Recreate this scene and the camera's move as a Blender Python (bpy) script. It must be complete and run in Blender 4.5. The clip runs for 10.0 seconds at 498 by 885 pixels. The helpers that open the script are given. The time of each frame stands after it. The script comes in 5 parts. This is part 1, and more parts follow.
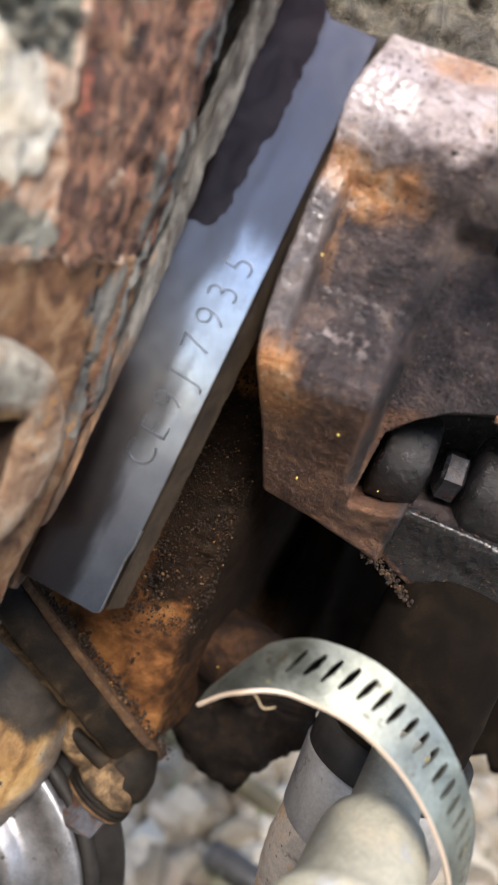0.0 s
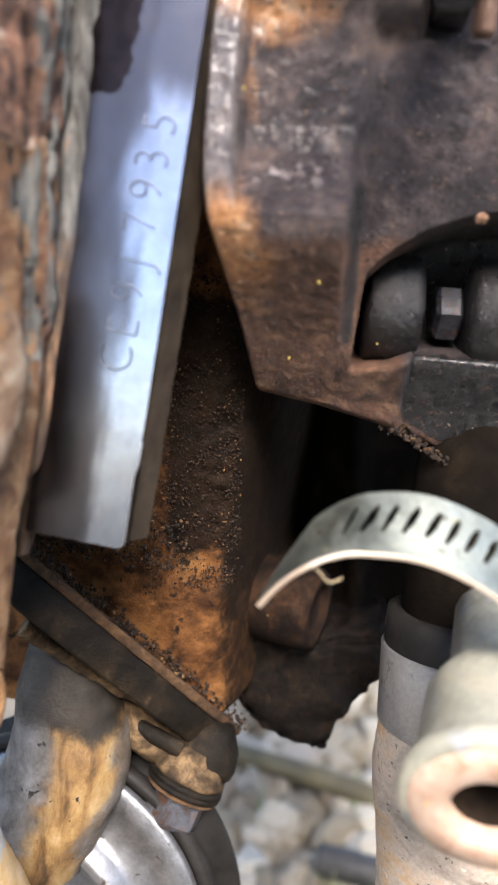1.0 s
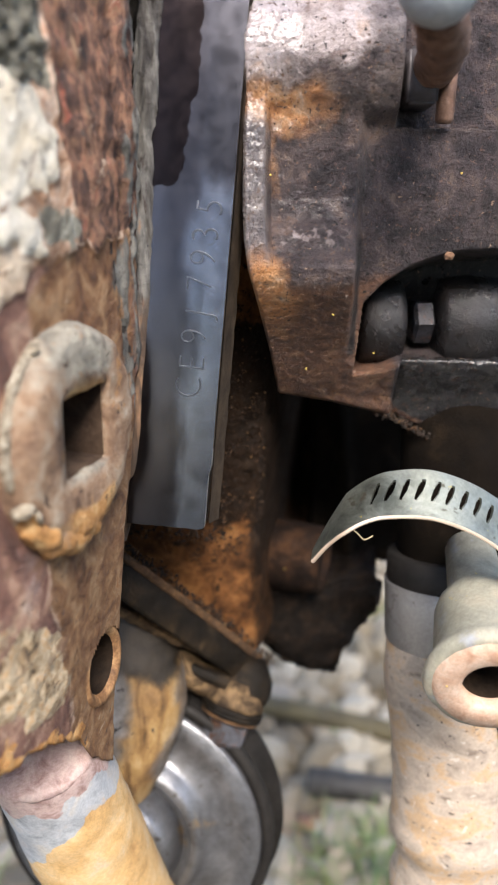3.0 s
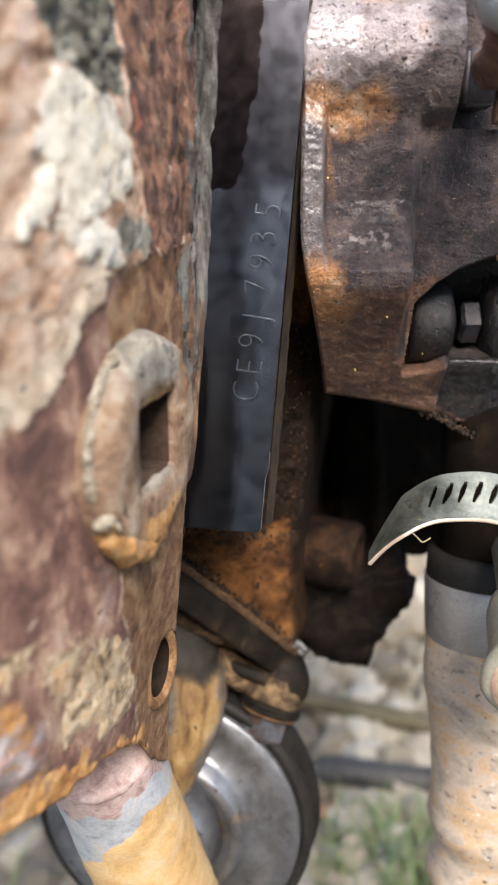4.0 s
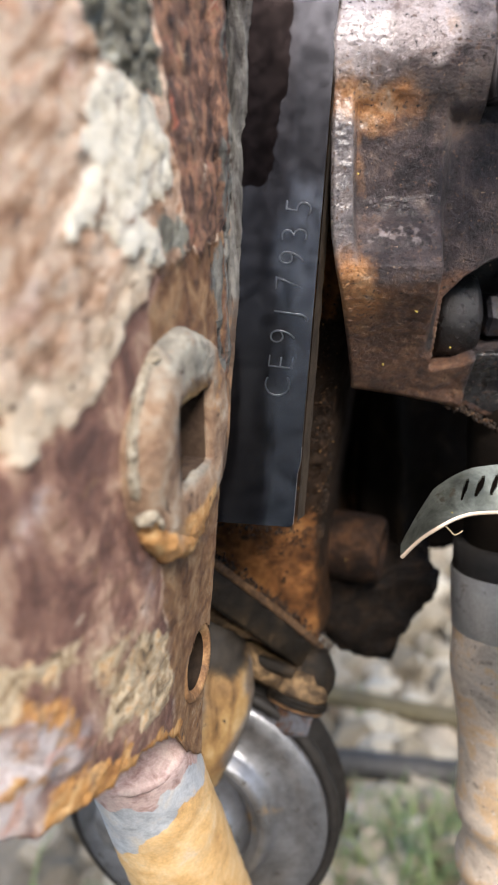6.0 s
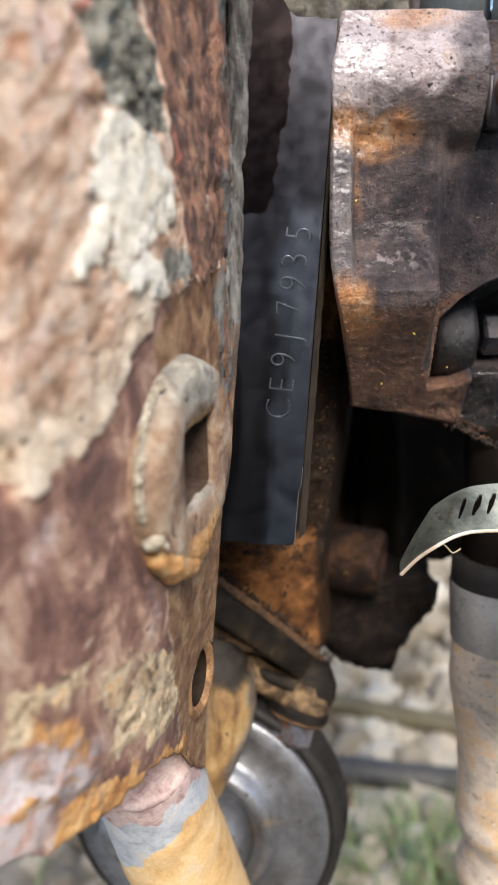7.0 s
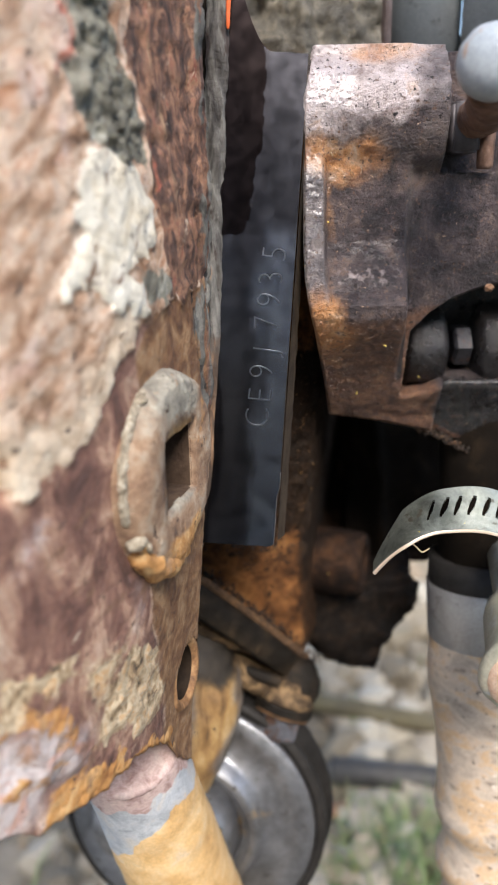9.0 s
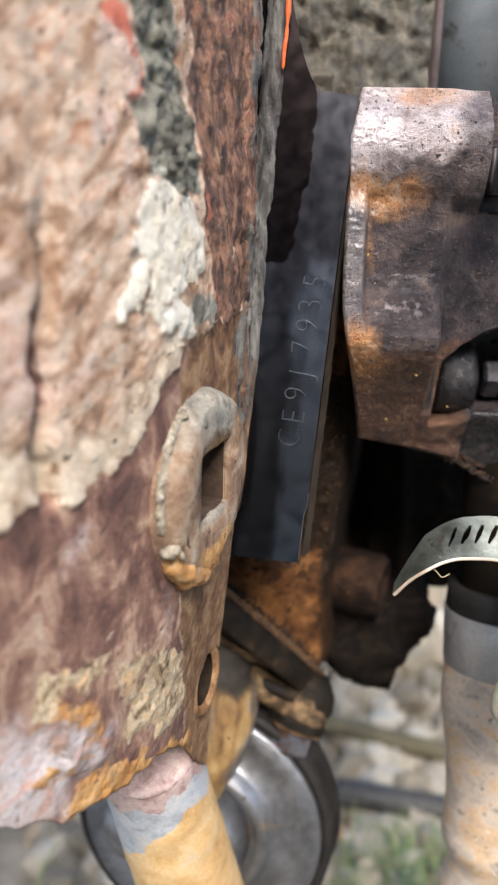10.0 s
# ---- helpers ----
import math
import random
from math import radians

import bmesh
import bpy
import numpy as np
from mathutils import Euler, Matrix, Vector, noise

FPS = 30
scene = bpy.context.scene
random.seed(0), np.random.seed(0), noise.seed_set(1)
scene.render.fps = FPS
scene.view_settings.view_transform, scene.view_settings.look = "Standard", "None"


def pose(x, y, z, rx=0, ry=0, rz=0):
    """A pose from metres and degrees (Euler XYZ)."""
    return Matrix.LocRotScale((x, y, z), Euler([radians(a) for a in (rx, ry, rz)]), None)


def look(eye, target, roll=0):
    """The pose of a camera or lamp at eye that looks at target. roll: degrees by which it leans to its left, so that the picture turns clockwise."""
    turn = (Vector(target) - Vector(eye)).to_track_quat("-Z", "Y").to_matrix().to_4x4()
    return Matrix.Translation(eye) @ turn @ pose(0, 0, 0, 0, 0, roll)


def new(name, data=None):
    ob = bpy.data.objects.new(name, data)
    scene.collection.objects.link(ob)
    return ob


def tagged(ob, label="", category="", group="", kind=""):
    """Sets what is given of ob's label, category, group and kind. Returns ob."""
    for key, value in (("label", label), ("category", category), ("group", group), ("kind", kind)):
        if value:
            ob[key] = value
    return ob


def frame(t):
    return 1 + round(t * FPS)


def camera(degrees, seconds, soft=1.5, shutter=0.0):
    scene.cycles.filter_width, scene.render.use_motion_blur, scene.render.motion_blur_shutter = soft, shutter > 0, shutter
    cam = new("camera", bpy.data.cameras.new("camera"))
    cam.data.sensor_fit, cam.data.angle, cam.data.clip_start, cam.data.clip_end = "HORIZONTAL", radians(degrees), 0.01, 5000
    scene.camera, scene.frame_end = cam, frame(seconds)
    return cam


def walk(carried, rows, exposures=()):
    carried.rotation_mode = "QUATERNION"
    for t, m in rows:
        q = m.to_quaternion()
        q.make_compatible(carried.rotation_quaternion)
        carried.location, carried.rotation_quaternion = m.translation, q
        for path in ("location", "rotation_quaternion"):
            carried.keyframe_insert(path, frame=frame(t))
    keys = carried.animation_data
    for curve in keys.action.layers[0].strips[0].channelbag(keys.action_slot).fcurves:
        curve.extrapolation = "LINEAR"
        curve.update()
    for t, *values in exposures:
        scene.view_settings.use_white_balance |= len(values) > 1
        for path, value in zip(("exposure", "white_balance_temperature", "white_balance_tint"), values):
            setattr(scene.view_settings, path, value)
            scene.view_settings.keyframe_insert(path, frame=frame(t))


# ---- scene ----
cam = camera(36.2, 10.0, 2.0)
PATH = [
    (0, (0.00708, 0.03257, 0.65764), (-0.12789, 0.98442, 0.3824), 20.784),
    (0.5, (0.00677, 0.0512, 0.60816), (-0.12199, 1.01104, 0.35891), 9.277),
    (1, (0.00933, 0.04122, 0.61816), (-0.10766, 1.00583, 0.38187), 4.053),
    (1.5, (0.00087, 0.01323, 0.63128), (-0.1025, 0.97893, 0.39307), 2.361),
    (2, (-0.01208, -0.0097, 0.63783), (-0.09004, 0.95484, 0.38567), 1.207),
    (2.2, (-0.01226, -0.00948, 0.63945), (-0.08002, 0.95411, 0.38081), 0.735),
    (3.3, (-0.02465, -0.01524, 0.64814), (-0.04897, 0.9395, 0.35167), 0.424),
    (3.5, (-0.03515, -0.01649, 0.65158), (-0.05833, 0.93723, 0.35176), 0.324),
    (4, (-0.03584, -0.01227, 0.64819), (-0.0581, 0.93972, 0.34288), 0.223),
    (4.5, (-0.0428, -0.0115, 0.64784), (-0.06755, 0.9395, 0.33965), 0.052),
    (5, (-0.04247, -0.01207, 0.64942), (-0.07103, 0.93849, 0.3402), -0.182),
    (5.5, (-0.04106, -0.0138, 0.64932), (-0.07079, 0.9364, 0.33911), -0.36),
    (5.7, (-0.0423, -0.01369, 0.64787), (-0.07302, 0.93589, 0.33585), -0.439),
    (7, (-0.04415, -0.01734, 0.65481), (-0.07363, 0.93459, 0.34992), -0.792),
    (7.5, (-0.04287, -0.01726, 0.65399), (-0.07153, 0.93515, 0.35052), -0.934),
    (8, (-0.04226, -0.02121, 0.6562), (-0.06827, 0.93188, 0.35462), -1.117),
    (8.5, (-0.04095, -0.02507, 0.65624), (-0.06447, 0.92806, 0.3546), -1.209),
    (9, (-0.03856, -0.03036, 0.65971), (-0.06357, 0.92358, 0.36073), -1.109),
    (9.5, (-0.03846, -0.03306, 0.65637), (-0.07539, 0.92267, 0.36444), -0.091),
    (10, (-0.04092, -0.03984, 0.66338), (-0.09748, 0.91867, 0.38401), 1.614),
]
walk(cam, [(t, look(eye, target, roll)) for t, eye, target, roll in PATH], [(0, 1.62, 6600, 14), (1, 1.95, 6480, 14), (2, 1.86, 6530, 14), (3.3, 1.50, 6550, 13), (10, 1.43, 6430, 12)])
cam.data.dof.use_dof, cam.data.dof.focus_distance, cam.data.dof.aperture_fstop = True, 0.235, 13.0

# ---- world, sun and exposure ----
world = bpy.data.worlds.new("sky")
scene.world = world
world.use_nodes = True
_wn = world.node_tree.nodes
_sky = _wn.new("ShaderNodeTexSky")
_sky.sky_type = "NISHITA"
_sky.sun_disc = False
SUN_EL, SUN_AZ = radians(46), radians(169)
_sky.sun_elevation, _sky.sun_rotation = SUN_EL, SUN_AZ
_wn["Background"].inputs["Strength"].default_value = 0.13
world.node_tree.links.new(_sky.outputs["Color"], _wn["Background"].inputs["Color"])
sun = new("sun", bpy.data.lights.new("sun", "SUN"))
sun.data.energy, sun.data.angle, sun.data.color = 2.3, radians(24), (1.0, 0.93, 0.84)
_to_sun = Vector((math.sin(SUN_AZ) * math.cos(SUN_EL), math.cos(SUN_AZ) * math.cos(SUN_EL), math.sin(SUN_EL)))
sun.matrix_basis = look(_to_sun * 5, (0, 0, 0))


# ---- materials ----
def ramp(nt, fac, stops):
    r = nt.nodes.new("ShaderNodeValToRGB")
    while len(r.color_ramp.elements) < len(stops):
        r.color_ramp.elements.new(0.5)
    for e, (p, c) in zip(r.color_ramp.elements, stops):
        e.position, e.color = p, (*c, 1)
    nt.links.new(fac, r.inputs["Fac"])
    return r.outputs["Color"]


def grain(nt, vec, scale, detail=8, rough=0.6, dist=0.0):
    n = nt.nodes.new("ShaderNodeTexNoise")
    n.inputs["Scale"].default_value, n.inputs["Detail"].default_value = scale, detail
    n.inputs["Roughness"].default_value, n.inputs["Distortion"].default_value = rough, dist
    nt.links.new(vec, n.inputs["Vector"])
    return n.outputs["Fac"]


def mix(nt, fac, a, b):
    m = nt.nodes.new("ShaderNodeMix")
    m.data_type = "RGBA"
    if isinstance(fac, float):
        m.inputs[0].default_value = fac
    else:
        nt.links.new(fac, m.inputs[0])
    for k, v in ((6, a), (7, b)):
        if isinstance(v, tuple):
            m.inputs[k].default_value = (*v, 1)
        else:
            nt.links.new(v, m.inputs[k])
    return m.outputs[2]


def step(nt, val, lo, hi, out0=0.0, out1=1.0):
    m = nt.nodes.new("ShaderNodeMapRange")
    m.interpolation_type = "SMOOTHSTEP"
    for k, v in (("From Min", lo), ("From Max", hi), ("To Min", out0), ("To Max", out1)):
        m.inputs[k].default_value = v
    nt.links.new(val, m.inputs["Value"])
    return m.outputs["Result"]


def coords(nt, stretch=(1, 1, 1), turn=(0, 0, 0)):
    c = nt.nodes.new("ShaderNodeTexCoord")
    out = c.outputs["Object"]
    for key, value in (("Rotation", [radians(a) for a in turn]), ("Scale", stretch)):
        m = nt.nodes.new("ShaderNodeMapping")
        m.inputs[key].default_value = value
        nt.links.new(out, m.inputs["Vector"])
        out = m.outputs["Vector"]
    return out


def math_node(nt, op, a, b):
    m = nt.nodes.new("ShaderNodeMath")
    m.operation = op
    for k, v in ((0, a), (1, b)):
        if isinstance(v, (int, float)):
            m.inputs[k].default_value = v
        else:
            nt.links.new(v, m.inputs[k])
    return m.outputs[0]


def attr(nt, name):
    a = nt.nodes.new("ShaderNodeAttribute")
    a.attribute_name = name
    return a.outputs["Fac"]


def material(name, stops, scale, spots=(), rough=(0.5, 0.8), metal=0.0, bump=0.4, bscale=900.0, depth=0.0006,
             stretch=(1, 1, 1), turn=(0, 0, 0), layers=(), coat=0.0, spec=0.5, wet=""):
    """stops: base ramp over a noise of the given scale. spots: (colour, scale, low, high). layers: (attribute, stops, scale, low, high[, stretch[, raggedness]])."""
    m = bpy.data.materials.new(name)
    m.use_nodes = True
    nt = m.node_tree
    p = nt.nodes["Principled BSDF"]
    v = coords(nt, stretch, turn)
    base = grain(nt, v, scale, 10, 0.65, 0.4)
    col = ramp(nt, base, stops)
    even = coords(nt)
    fine = grain(nt, even, bscale, 6, 0.7)
    for item in layers:
        key, st, sc, lo, hi = item[:5]
        w = coords(nt, item[5]) if len(item) > 5 else v
        edge = math_node(nt, "ADD", attr(nt, key), math_node(nt, "MULTIPLY", math_node(nt, "SUBTRACT", grain(nt, w, sc * 2.5, 6, 0.7), 0.5), item[6] if len(item) > 6 else 0.7))
        col = mix(nt, step(nt, edge, lo, hi), col, ramp(nt, grain(nt, w, sc, 8, 0.65, 0.6), st))
    for c, sc, lo, hi in spots:
        col = mix(nt, step(nt, grain(nt, v, sc, 4, 0.6, 0.3), lo, hi), col, c)
    col = mix(nt, step(nt, fine, 0.3, 0.7, 0.0, 0.28), col, mix(nt, 0.75, col, (0.01, 0.008, 0.006)))
    nt.links.new(col, p.inputs["Base Color"])
    gloss = step(nt, grain(nt, v, scale * 2.3, 6, 0.6), 0.3, 0.7, rough[0], rough[1])
    if wet:
        gloss = math_node(nt, "MULTIPLY", gloss, step(nt, attr(nt, wet), 0.0, 1.0, 1.0, 0.30))
    nt.links.new(gloss, p.inputs["Roughness"])
    p.inputs["Metallic"].default_value = metal
    p.inputs["Specular IOR Level"].default_value = spec
    p.inputs["Coat Weight"].default_value = coat
    p.inputs["Coat Roughness"].default_value = 0.25
    if bump:
        b = nt.nodes.new("ShaderNodeBump")
        b.inputs["Strength"].default_value, b.inputs["Distance"].default_value = bump, depth
        nt.links.new(math_node(nt, "ADD", math_node(nt, "MULTIPLY", fine, 0.5), grain(nt, even, bscale / 4, 8, 0.65)), b.inputs["Height"])
        nt.links.new(b.outputs["Normal"], p.inputs["Normal"])
        calm = nt.nodes.new("ShaderNodeBump")
        calm.inputs["Strength"].default_value, calm.inputs["Distance"].default_value = bump * 0.45, depth * 0.3
        nt.links.new(grain(nt, even, bscale * 0.7, 3, 0.5), calm.inputs["Height"])
        nt.links.new(calm.outputs["Normal"], p.inputs["Coat Normal"])
    if wet:
        nt.links.new(attr(nt, wet), p.inputs["Coat Weight"])
        p.inputs["Coat Roughness"].default_value, p.inputs["Coat IOR"].default_value = 0.27, 1.6
    return m


def plain(name, c, rough=0.6, metal=0.0):
    m = bpy.data.materials.new(name)
    m.use_nodes = True
    p = m.node_tree.nodes["Principled BSDF"]
    p.inputs["Base Color"].default_value = (*c, 1)
    p.inputs["Roughness"].default_value, p.inputs["Metallic"].default_value = rough, metal
    return m


M_COLUMN = material("weathered paint on rust",
    [(0.30, (0.12, 0.056, 0.030)), (0.39, (0.28, 0.150, 0.082)), (0.47, (0.47, 0.305, 0.20)), (0.55, (0.60, 0.47, 0.36)), (0.62, (0.55, 0.335, 0.22)), (0.70, (0.42, 0.195, 0.095))],
    130, rough=(0.6, 0.95), bump=0.9, bscale=700, depth=0.0012, turn=(-38, 0, 0), stretch=(1, 0.40, 1.15),
    spots=[((0.20, 0.11, 0.062), 150, 0.59, 0.72), ((0.09, 0.058, 0.042), 420, 0.63, 0.70), ((0.58, 0.47, 0.35), 260, 0.66, 0.78)], layers=[
        ("pink", [(0.33, (0.42, 0.22, 0.145)), (0.45, (0.62, 0.42, 0.33)), (0.55, (0.70, 0.56, 0.48)), (0.66, (0.60, 0.29, 0.19))], 150, 0.40, 0.75),
        ("bare", [(0.34, (0.080, 0.038, 0.029)), (0.43, (0.165, 0.080, 0.058)), (0.51, (0.25, 0.130, 0.092)), (0.58, (0.41, 0.25, 0.17)), (0.68, (0.54, 0.40, 0.30))], 95, 0.4, 0.6, (1, 1.0, 0.62)),
        ("smooth", [(0.34, (0.085, 0.038, 0.018)), (0.44, (0.18, 0.085, 0.037)), (0.53, (0.265, 0.142, 0.064)), (0.62, (0.36, 0.225, 0.12)), (0.70, (0.32, 0.145, 0.05))], 150, 0.4, 0.7, (1, 1, 0.8)),
        ("grey", [(0.3, (0.05, 0.046, 0.034)), (0.46, (0.15, 0.14, 0.105)), (0.58, (0.27, 0.26, 0.205)), (0.70, (0.44, 0.43, 0.36))], 190, 0.42, 0.6),
        ("dark", [(0.33, (0.026, 0.017, 0.014)), (0.42, (0.075, 0.038, 0.027)), (0.50, (0.15, 0.075, 0.048)), (0.57, (0.31, 0.165, 0.095)), (0.64, (0.22, 0.060, 0.040)), (0.72, (0.46, 0.34, 0.24))], 330, 0.4, 0.6, (1, 1.0, 0.4)),
        ("streak", [(0.35, (0.30, 0.19, 0.11)), (0.55, (0.44, 0.29, 0.17)), (0.7, (0.52, 0.38, 0.25))], 220, 0.40, 0.75, (1, 1.4, 0.4)),
        ("flake", [(0.3, (0.035, 0.032, 0.03)), (0.45, (0.12, 0.115, 0.10)), (0.58, (0.24, 0.23, 0.20)), (0.7, (0.34, 0.31, 0.25))], 160, 0.45, 0.6, (1, 1.3, 0.22)),
        ("crack", [(0.4, (0.008, 0.006, 0.005)), (0.6, (0.024, 0.018, 0.014))], 200, 0.35, 0.6, (1, 1, 1), 0.3),
        ("hem", [(0.33, (0.50, 0.36, 0.24)), (0.48, (0.68, 0.55, 0.40)), (0.62, (0.76, 0.66, 0.51)), (0.72, (0.62, 0.42, 0.28))], 130, 0.15, 1.0, (1, 1, 1), 0.5),
        ("cream", [(0.35, (0.58, 0.50, 0.36)), (0.5, (0.76, 0.70, 0.57)), (0.7, (0.84, 0.80, 0.69))], 130, 0.48, 0.56),
        ("ochre", [(0.33, (0.10, 0.07, 0.045)), (0.42, (0.38, 0.26, 0.14)), (0.53, (0.64, 0.52, 0.35)), (0.62, (0.60, 0.36, 0.16)), (0.70, (0.72, 0.65, 0.50))], 200, 0.36, 0.75, (1, 1, 1)),
        ("pale", [(0.30, (0.42, 0.22, 0.11)), (0.40, (0.58, 0.40, 0.30)), (0.48, (0.74, 0.68, 0.66)), (0.56, (0.70, 0.60, 0.56)), (0.63, (0.74, 0.46, 0.38)), (0.72, (0.60, 0.32, 0.15))], 100, 0.25, 1.1, (1, 1, 1)),
        ("rim", [(0.3, (0.26, 0.10, 0.028)), (0.5, (0.55, 0.27, 0.08)), (0.7, (0.70, 0.46, 0.21))], 240, 0.42, 0.6),
        ("red", [(0.4, (0.48, 0.10, 0.05)), (0.6, (0.66, 0.21, 0.13))], 150, 0.5, 0.75),
    ])
M_BOSS = material("rusted boss", [(0.32, (0.10, 0.056, 0.034)), (0.43, (0.24, 0.140, 0.082)), (0.54, (0.36, 0.235, 0.145)), (0.66, (0.47, 0.38, 0.28))], 130,
    spots=[((0.46, 0.24, 0.095), 150, 0.62, 0.72), ((0.06, 0.035, 0.022), 210, 0.62, 0.70)], rough=(0.6, 0.9), bump=0.9, bscale=800, depth=0.0012, layers=[
        ("grey", [(0.33, (0.16, 0.145, 0.115)), (0.5, (0.33, 0.30, 0.24)), (0.66, (0.50, 0.46, 0.36))], 170, 0.30, 0.80),
        ("orange", [(0.33, (0.26, 0.115, 0.035)), (0.5, (0.54, 0.27, 0.085)), (0.66, (0.68, 0.44, 0.20))], 170, 0.30, 0.75)])
M_CRUST = material("pale mineral crust", [(0.32, (0.06, 0.045, 0.03)), (0.44, (0.22, 0.18, 0.125)), (0.56, (0.45, 0.39, 0.29)), (0.68, (0.68, 0.62, 0.50))], 300, rough=(0.8, 1.0), bump=0.9, bscale=1200, depth=0.001)
# brown rust, darkened for the shade inside the socket
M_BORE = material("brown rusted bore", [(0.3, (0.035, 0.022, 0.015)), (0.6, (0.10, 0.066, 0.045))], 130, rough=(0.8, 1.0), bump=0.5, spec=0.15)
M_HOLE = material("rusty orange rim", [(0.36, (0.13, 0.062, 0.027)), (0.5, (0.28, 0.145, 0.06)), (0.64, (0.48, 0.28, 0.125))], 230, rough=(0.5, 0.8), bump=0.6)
# near-black: the shade deep in the holes is put into the colour
M_PINBORE = material("darkened bore", [(0.3, (0.008, 0.006, 0.005)), (0.6, (0.03, 0.020, 0.013))], 130, rough=(0.6, 0.9), spec=0.1, bump=0.5)
M_FLAKE = material("flaking grey sealant", [(0.36, (0.010, 0.008, 0.007)), (0.44, (0.045, 0.040, 0.036)), (0.54, (0.125, 0.120, 0.108)), (0.66, (0.23, 0.22, 0.195))], 170,
    spots=[((0.05, 0.035, 0.03), 260, 0.58, 0.64), ((0.30, 0.17, 0.09), 170, 0.62, 0.72)], rough=(0.6, 0.9), bump=0.8, bscale=600, depth=0.0012, stretch=(1, 1, 0.2), layers=[
        ("rusty", [(0.35, (0.040, 0.026, 0.018)), (0.5, (0.105, 0.064, 0.038)), (0.66, (0.19, 0.125, 0.075))], 120, 0.3, 0.7)])
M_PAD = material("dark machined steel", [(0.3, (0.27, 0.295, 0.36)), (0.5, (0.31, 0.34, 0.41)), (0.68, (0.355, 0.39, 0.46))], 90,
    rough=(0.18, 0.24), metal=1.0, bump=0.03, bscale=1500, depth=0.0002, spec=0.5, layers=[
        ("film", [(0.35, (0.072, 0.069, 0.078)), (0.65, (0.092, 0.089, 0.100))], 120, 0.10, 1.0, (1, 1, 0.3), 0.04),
        ("stain", [(0.35, (0.015, 0.0115, 0.012)), (0.6, (0.028, 0.021, 0.021))], 120, 0.40, 0.62)])
M_PADEDGE = plain("worn bright edge", (0.46, 0.44, 0.42), 0.42, 0.6)
M_STAMP = plain("struck steel", (0.135, 0.14, 0.155), 0.30, 1.0)
M_PADSIDE = material("pad side", [(0.35, (0.022, 0.016, 0.011)), (0.6, (0.062, 0.044, 0.028))], 90, rough=(0.7, 0.9), bump=0.3, spec=0.2)
M_CAST = material("oily rusted casting", [(0.32, (0.018, 0.014, 0.016)), (0.45, (0.052, 0.040, 0.042)), (0.56, (0.100, 0.075, 0.074)), (0.68, (0.20, 0.14, 0.115))], 95,
    rough=(0.30, 0.52), bump=1.0, bscale=1100, depth=0.0022, spec=0.5, layers=[
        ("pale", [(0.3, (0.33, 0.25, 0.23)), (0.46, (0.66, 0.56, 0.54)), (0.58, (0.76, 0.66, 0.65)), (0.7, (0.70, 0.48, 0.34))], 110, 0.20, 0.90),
        ("grey", [(0.33, (0.10, 0.088, 0.088)), (0.5, (0.20, 0.175, 0.175)), (0.66, (0.30, 0.255, 0.24))], 140, 0.25, 0.85),
        ("brown", [(0.33, (0.075, 0.036, 0.024)), (0.46, (0.155, 0.078, 0.048)), (0.58, (0.25, 0.125, 0.07)), (0.7, (0.37, 0.22, 0.13))], 190, 0.20, 0.90),
        ("orange", [(0.3, (0.33, 0.13, 0.045)), (0.46, (0.60, 0.27, 0.10)), (0.58, (0.74, 0.40, 0.19)), (0.7, (0.74, 0.52, 0.36))], 160, 0.10, 0.98),
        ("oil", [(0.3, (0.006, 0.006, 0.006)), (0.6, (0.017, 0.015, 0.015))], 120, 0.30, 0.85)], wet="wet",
    spots=[((0.17, 0.105, 0.075), 620, 0.58, 0.70), ((0.42, 0.29, 0.20), 520, 0.66, 0.72), ((0.012, 0.009, 0.009), 700, 0.60, 0.70)])
M_OILY = material("black oily iron", [(0.3, (0.006, 0.006, 0.006)), (0.55, (0.014, 0.012, 0.012)), (0.72, (0.034, 0.026, 0.022))], 110,
    rough=(0.24, 0.40), bump=0.8, bscale=700, depth=0.0010, spec=0.6)
M_STEM = material("rusty stem", [(0.3, (0.06, 0.032, 0.022)), (0.5, (0.17, 0.095, 0.065)), (0.68, (0.30, 0.19, 0.14))], 140, rough=(0.6, 0.9), bump=0.6)
M_LUG = material("dark greased steel", [(0.3, (0.035, 0.031, 0.034)), (0.6, (0.085, 0.075, 0.08))], 120, rough=(0.45, 0.65), bump=0.4)
M_NUT = material("oily steel nut", [(0.35, (0.014, 0.014, 0.017)), (0.65, (0.060, 0.060, 0.068))], 260, spots=[((0.12, 0.055, 0.03), 150, 0.56, 0.68)], rough=(0.24, 0.42), metal=0.3, bump=0.8)
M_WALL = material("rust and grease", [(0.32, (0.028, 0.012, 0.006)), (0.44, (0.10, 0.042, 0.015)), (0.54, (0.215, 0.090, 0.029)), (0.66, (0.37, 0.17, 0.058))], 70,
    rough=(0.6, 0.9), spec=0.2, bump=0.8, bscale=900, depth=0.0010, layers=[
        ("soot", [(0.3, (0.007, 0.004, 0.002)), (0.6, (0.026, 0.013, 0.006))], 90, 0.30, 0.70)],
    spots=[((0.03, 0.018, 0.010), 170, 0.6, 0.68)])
M_CORE = material("brown crusted boss", [(0.36, (0.006, 0.003, 0.002)), (0.5, (0.020, 0.0095, 0.005)), (0.66, (0.065, 0.030, 0.013))], 90, rough=(0.7, 0.95), spec=0.2, bump=0.8, bscale=900, depth=0.0008)
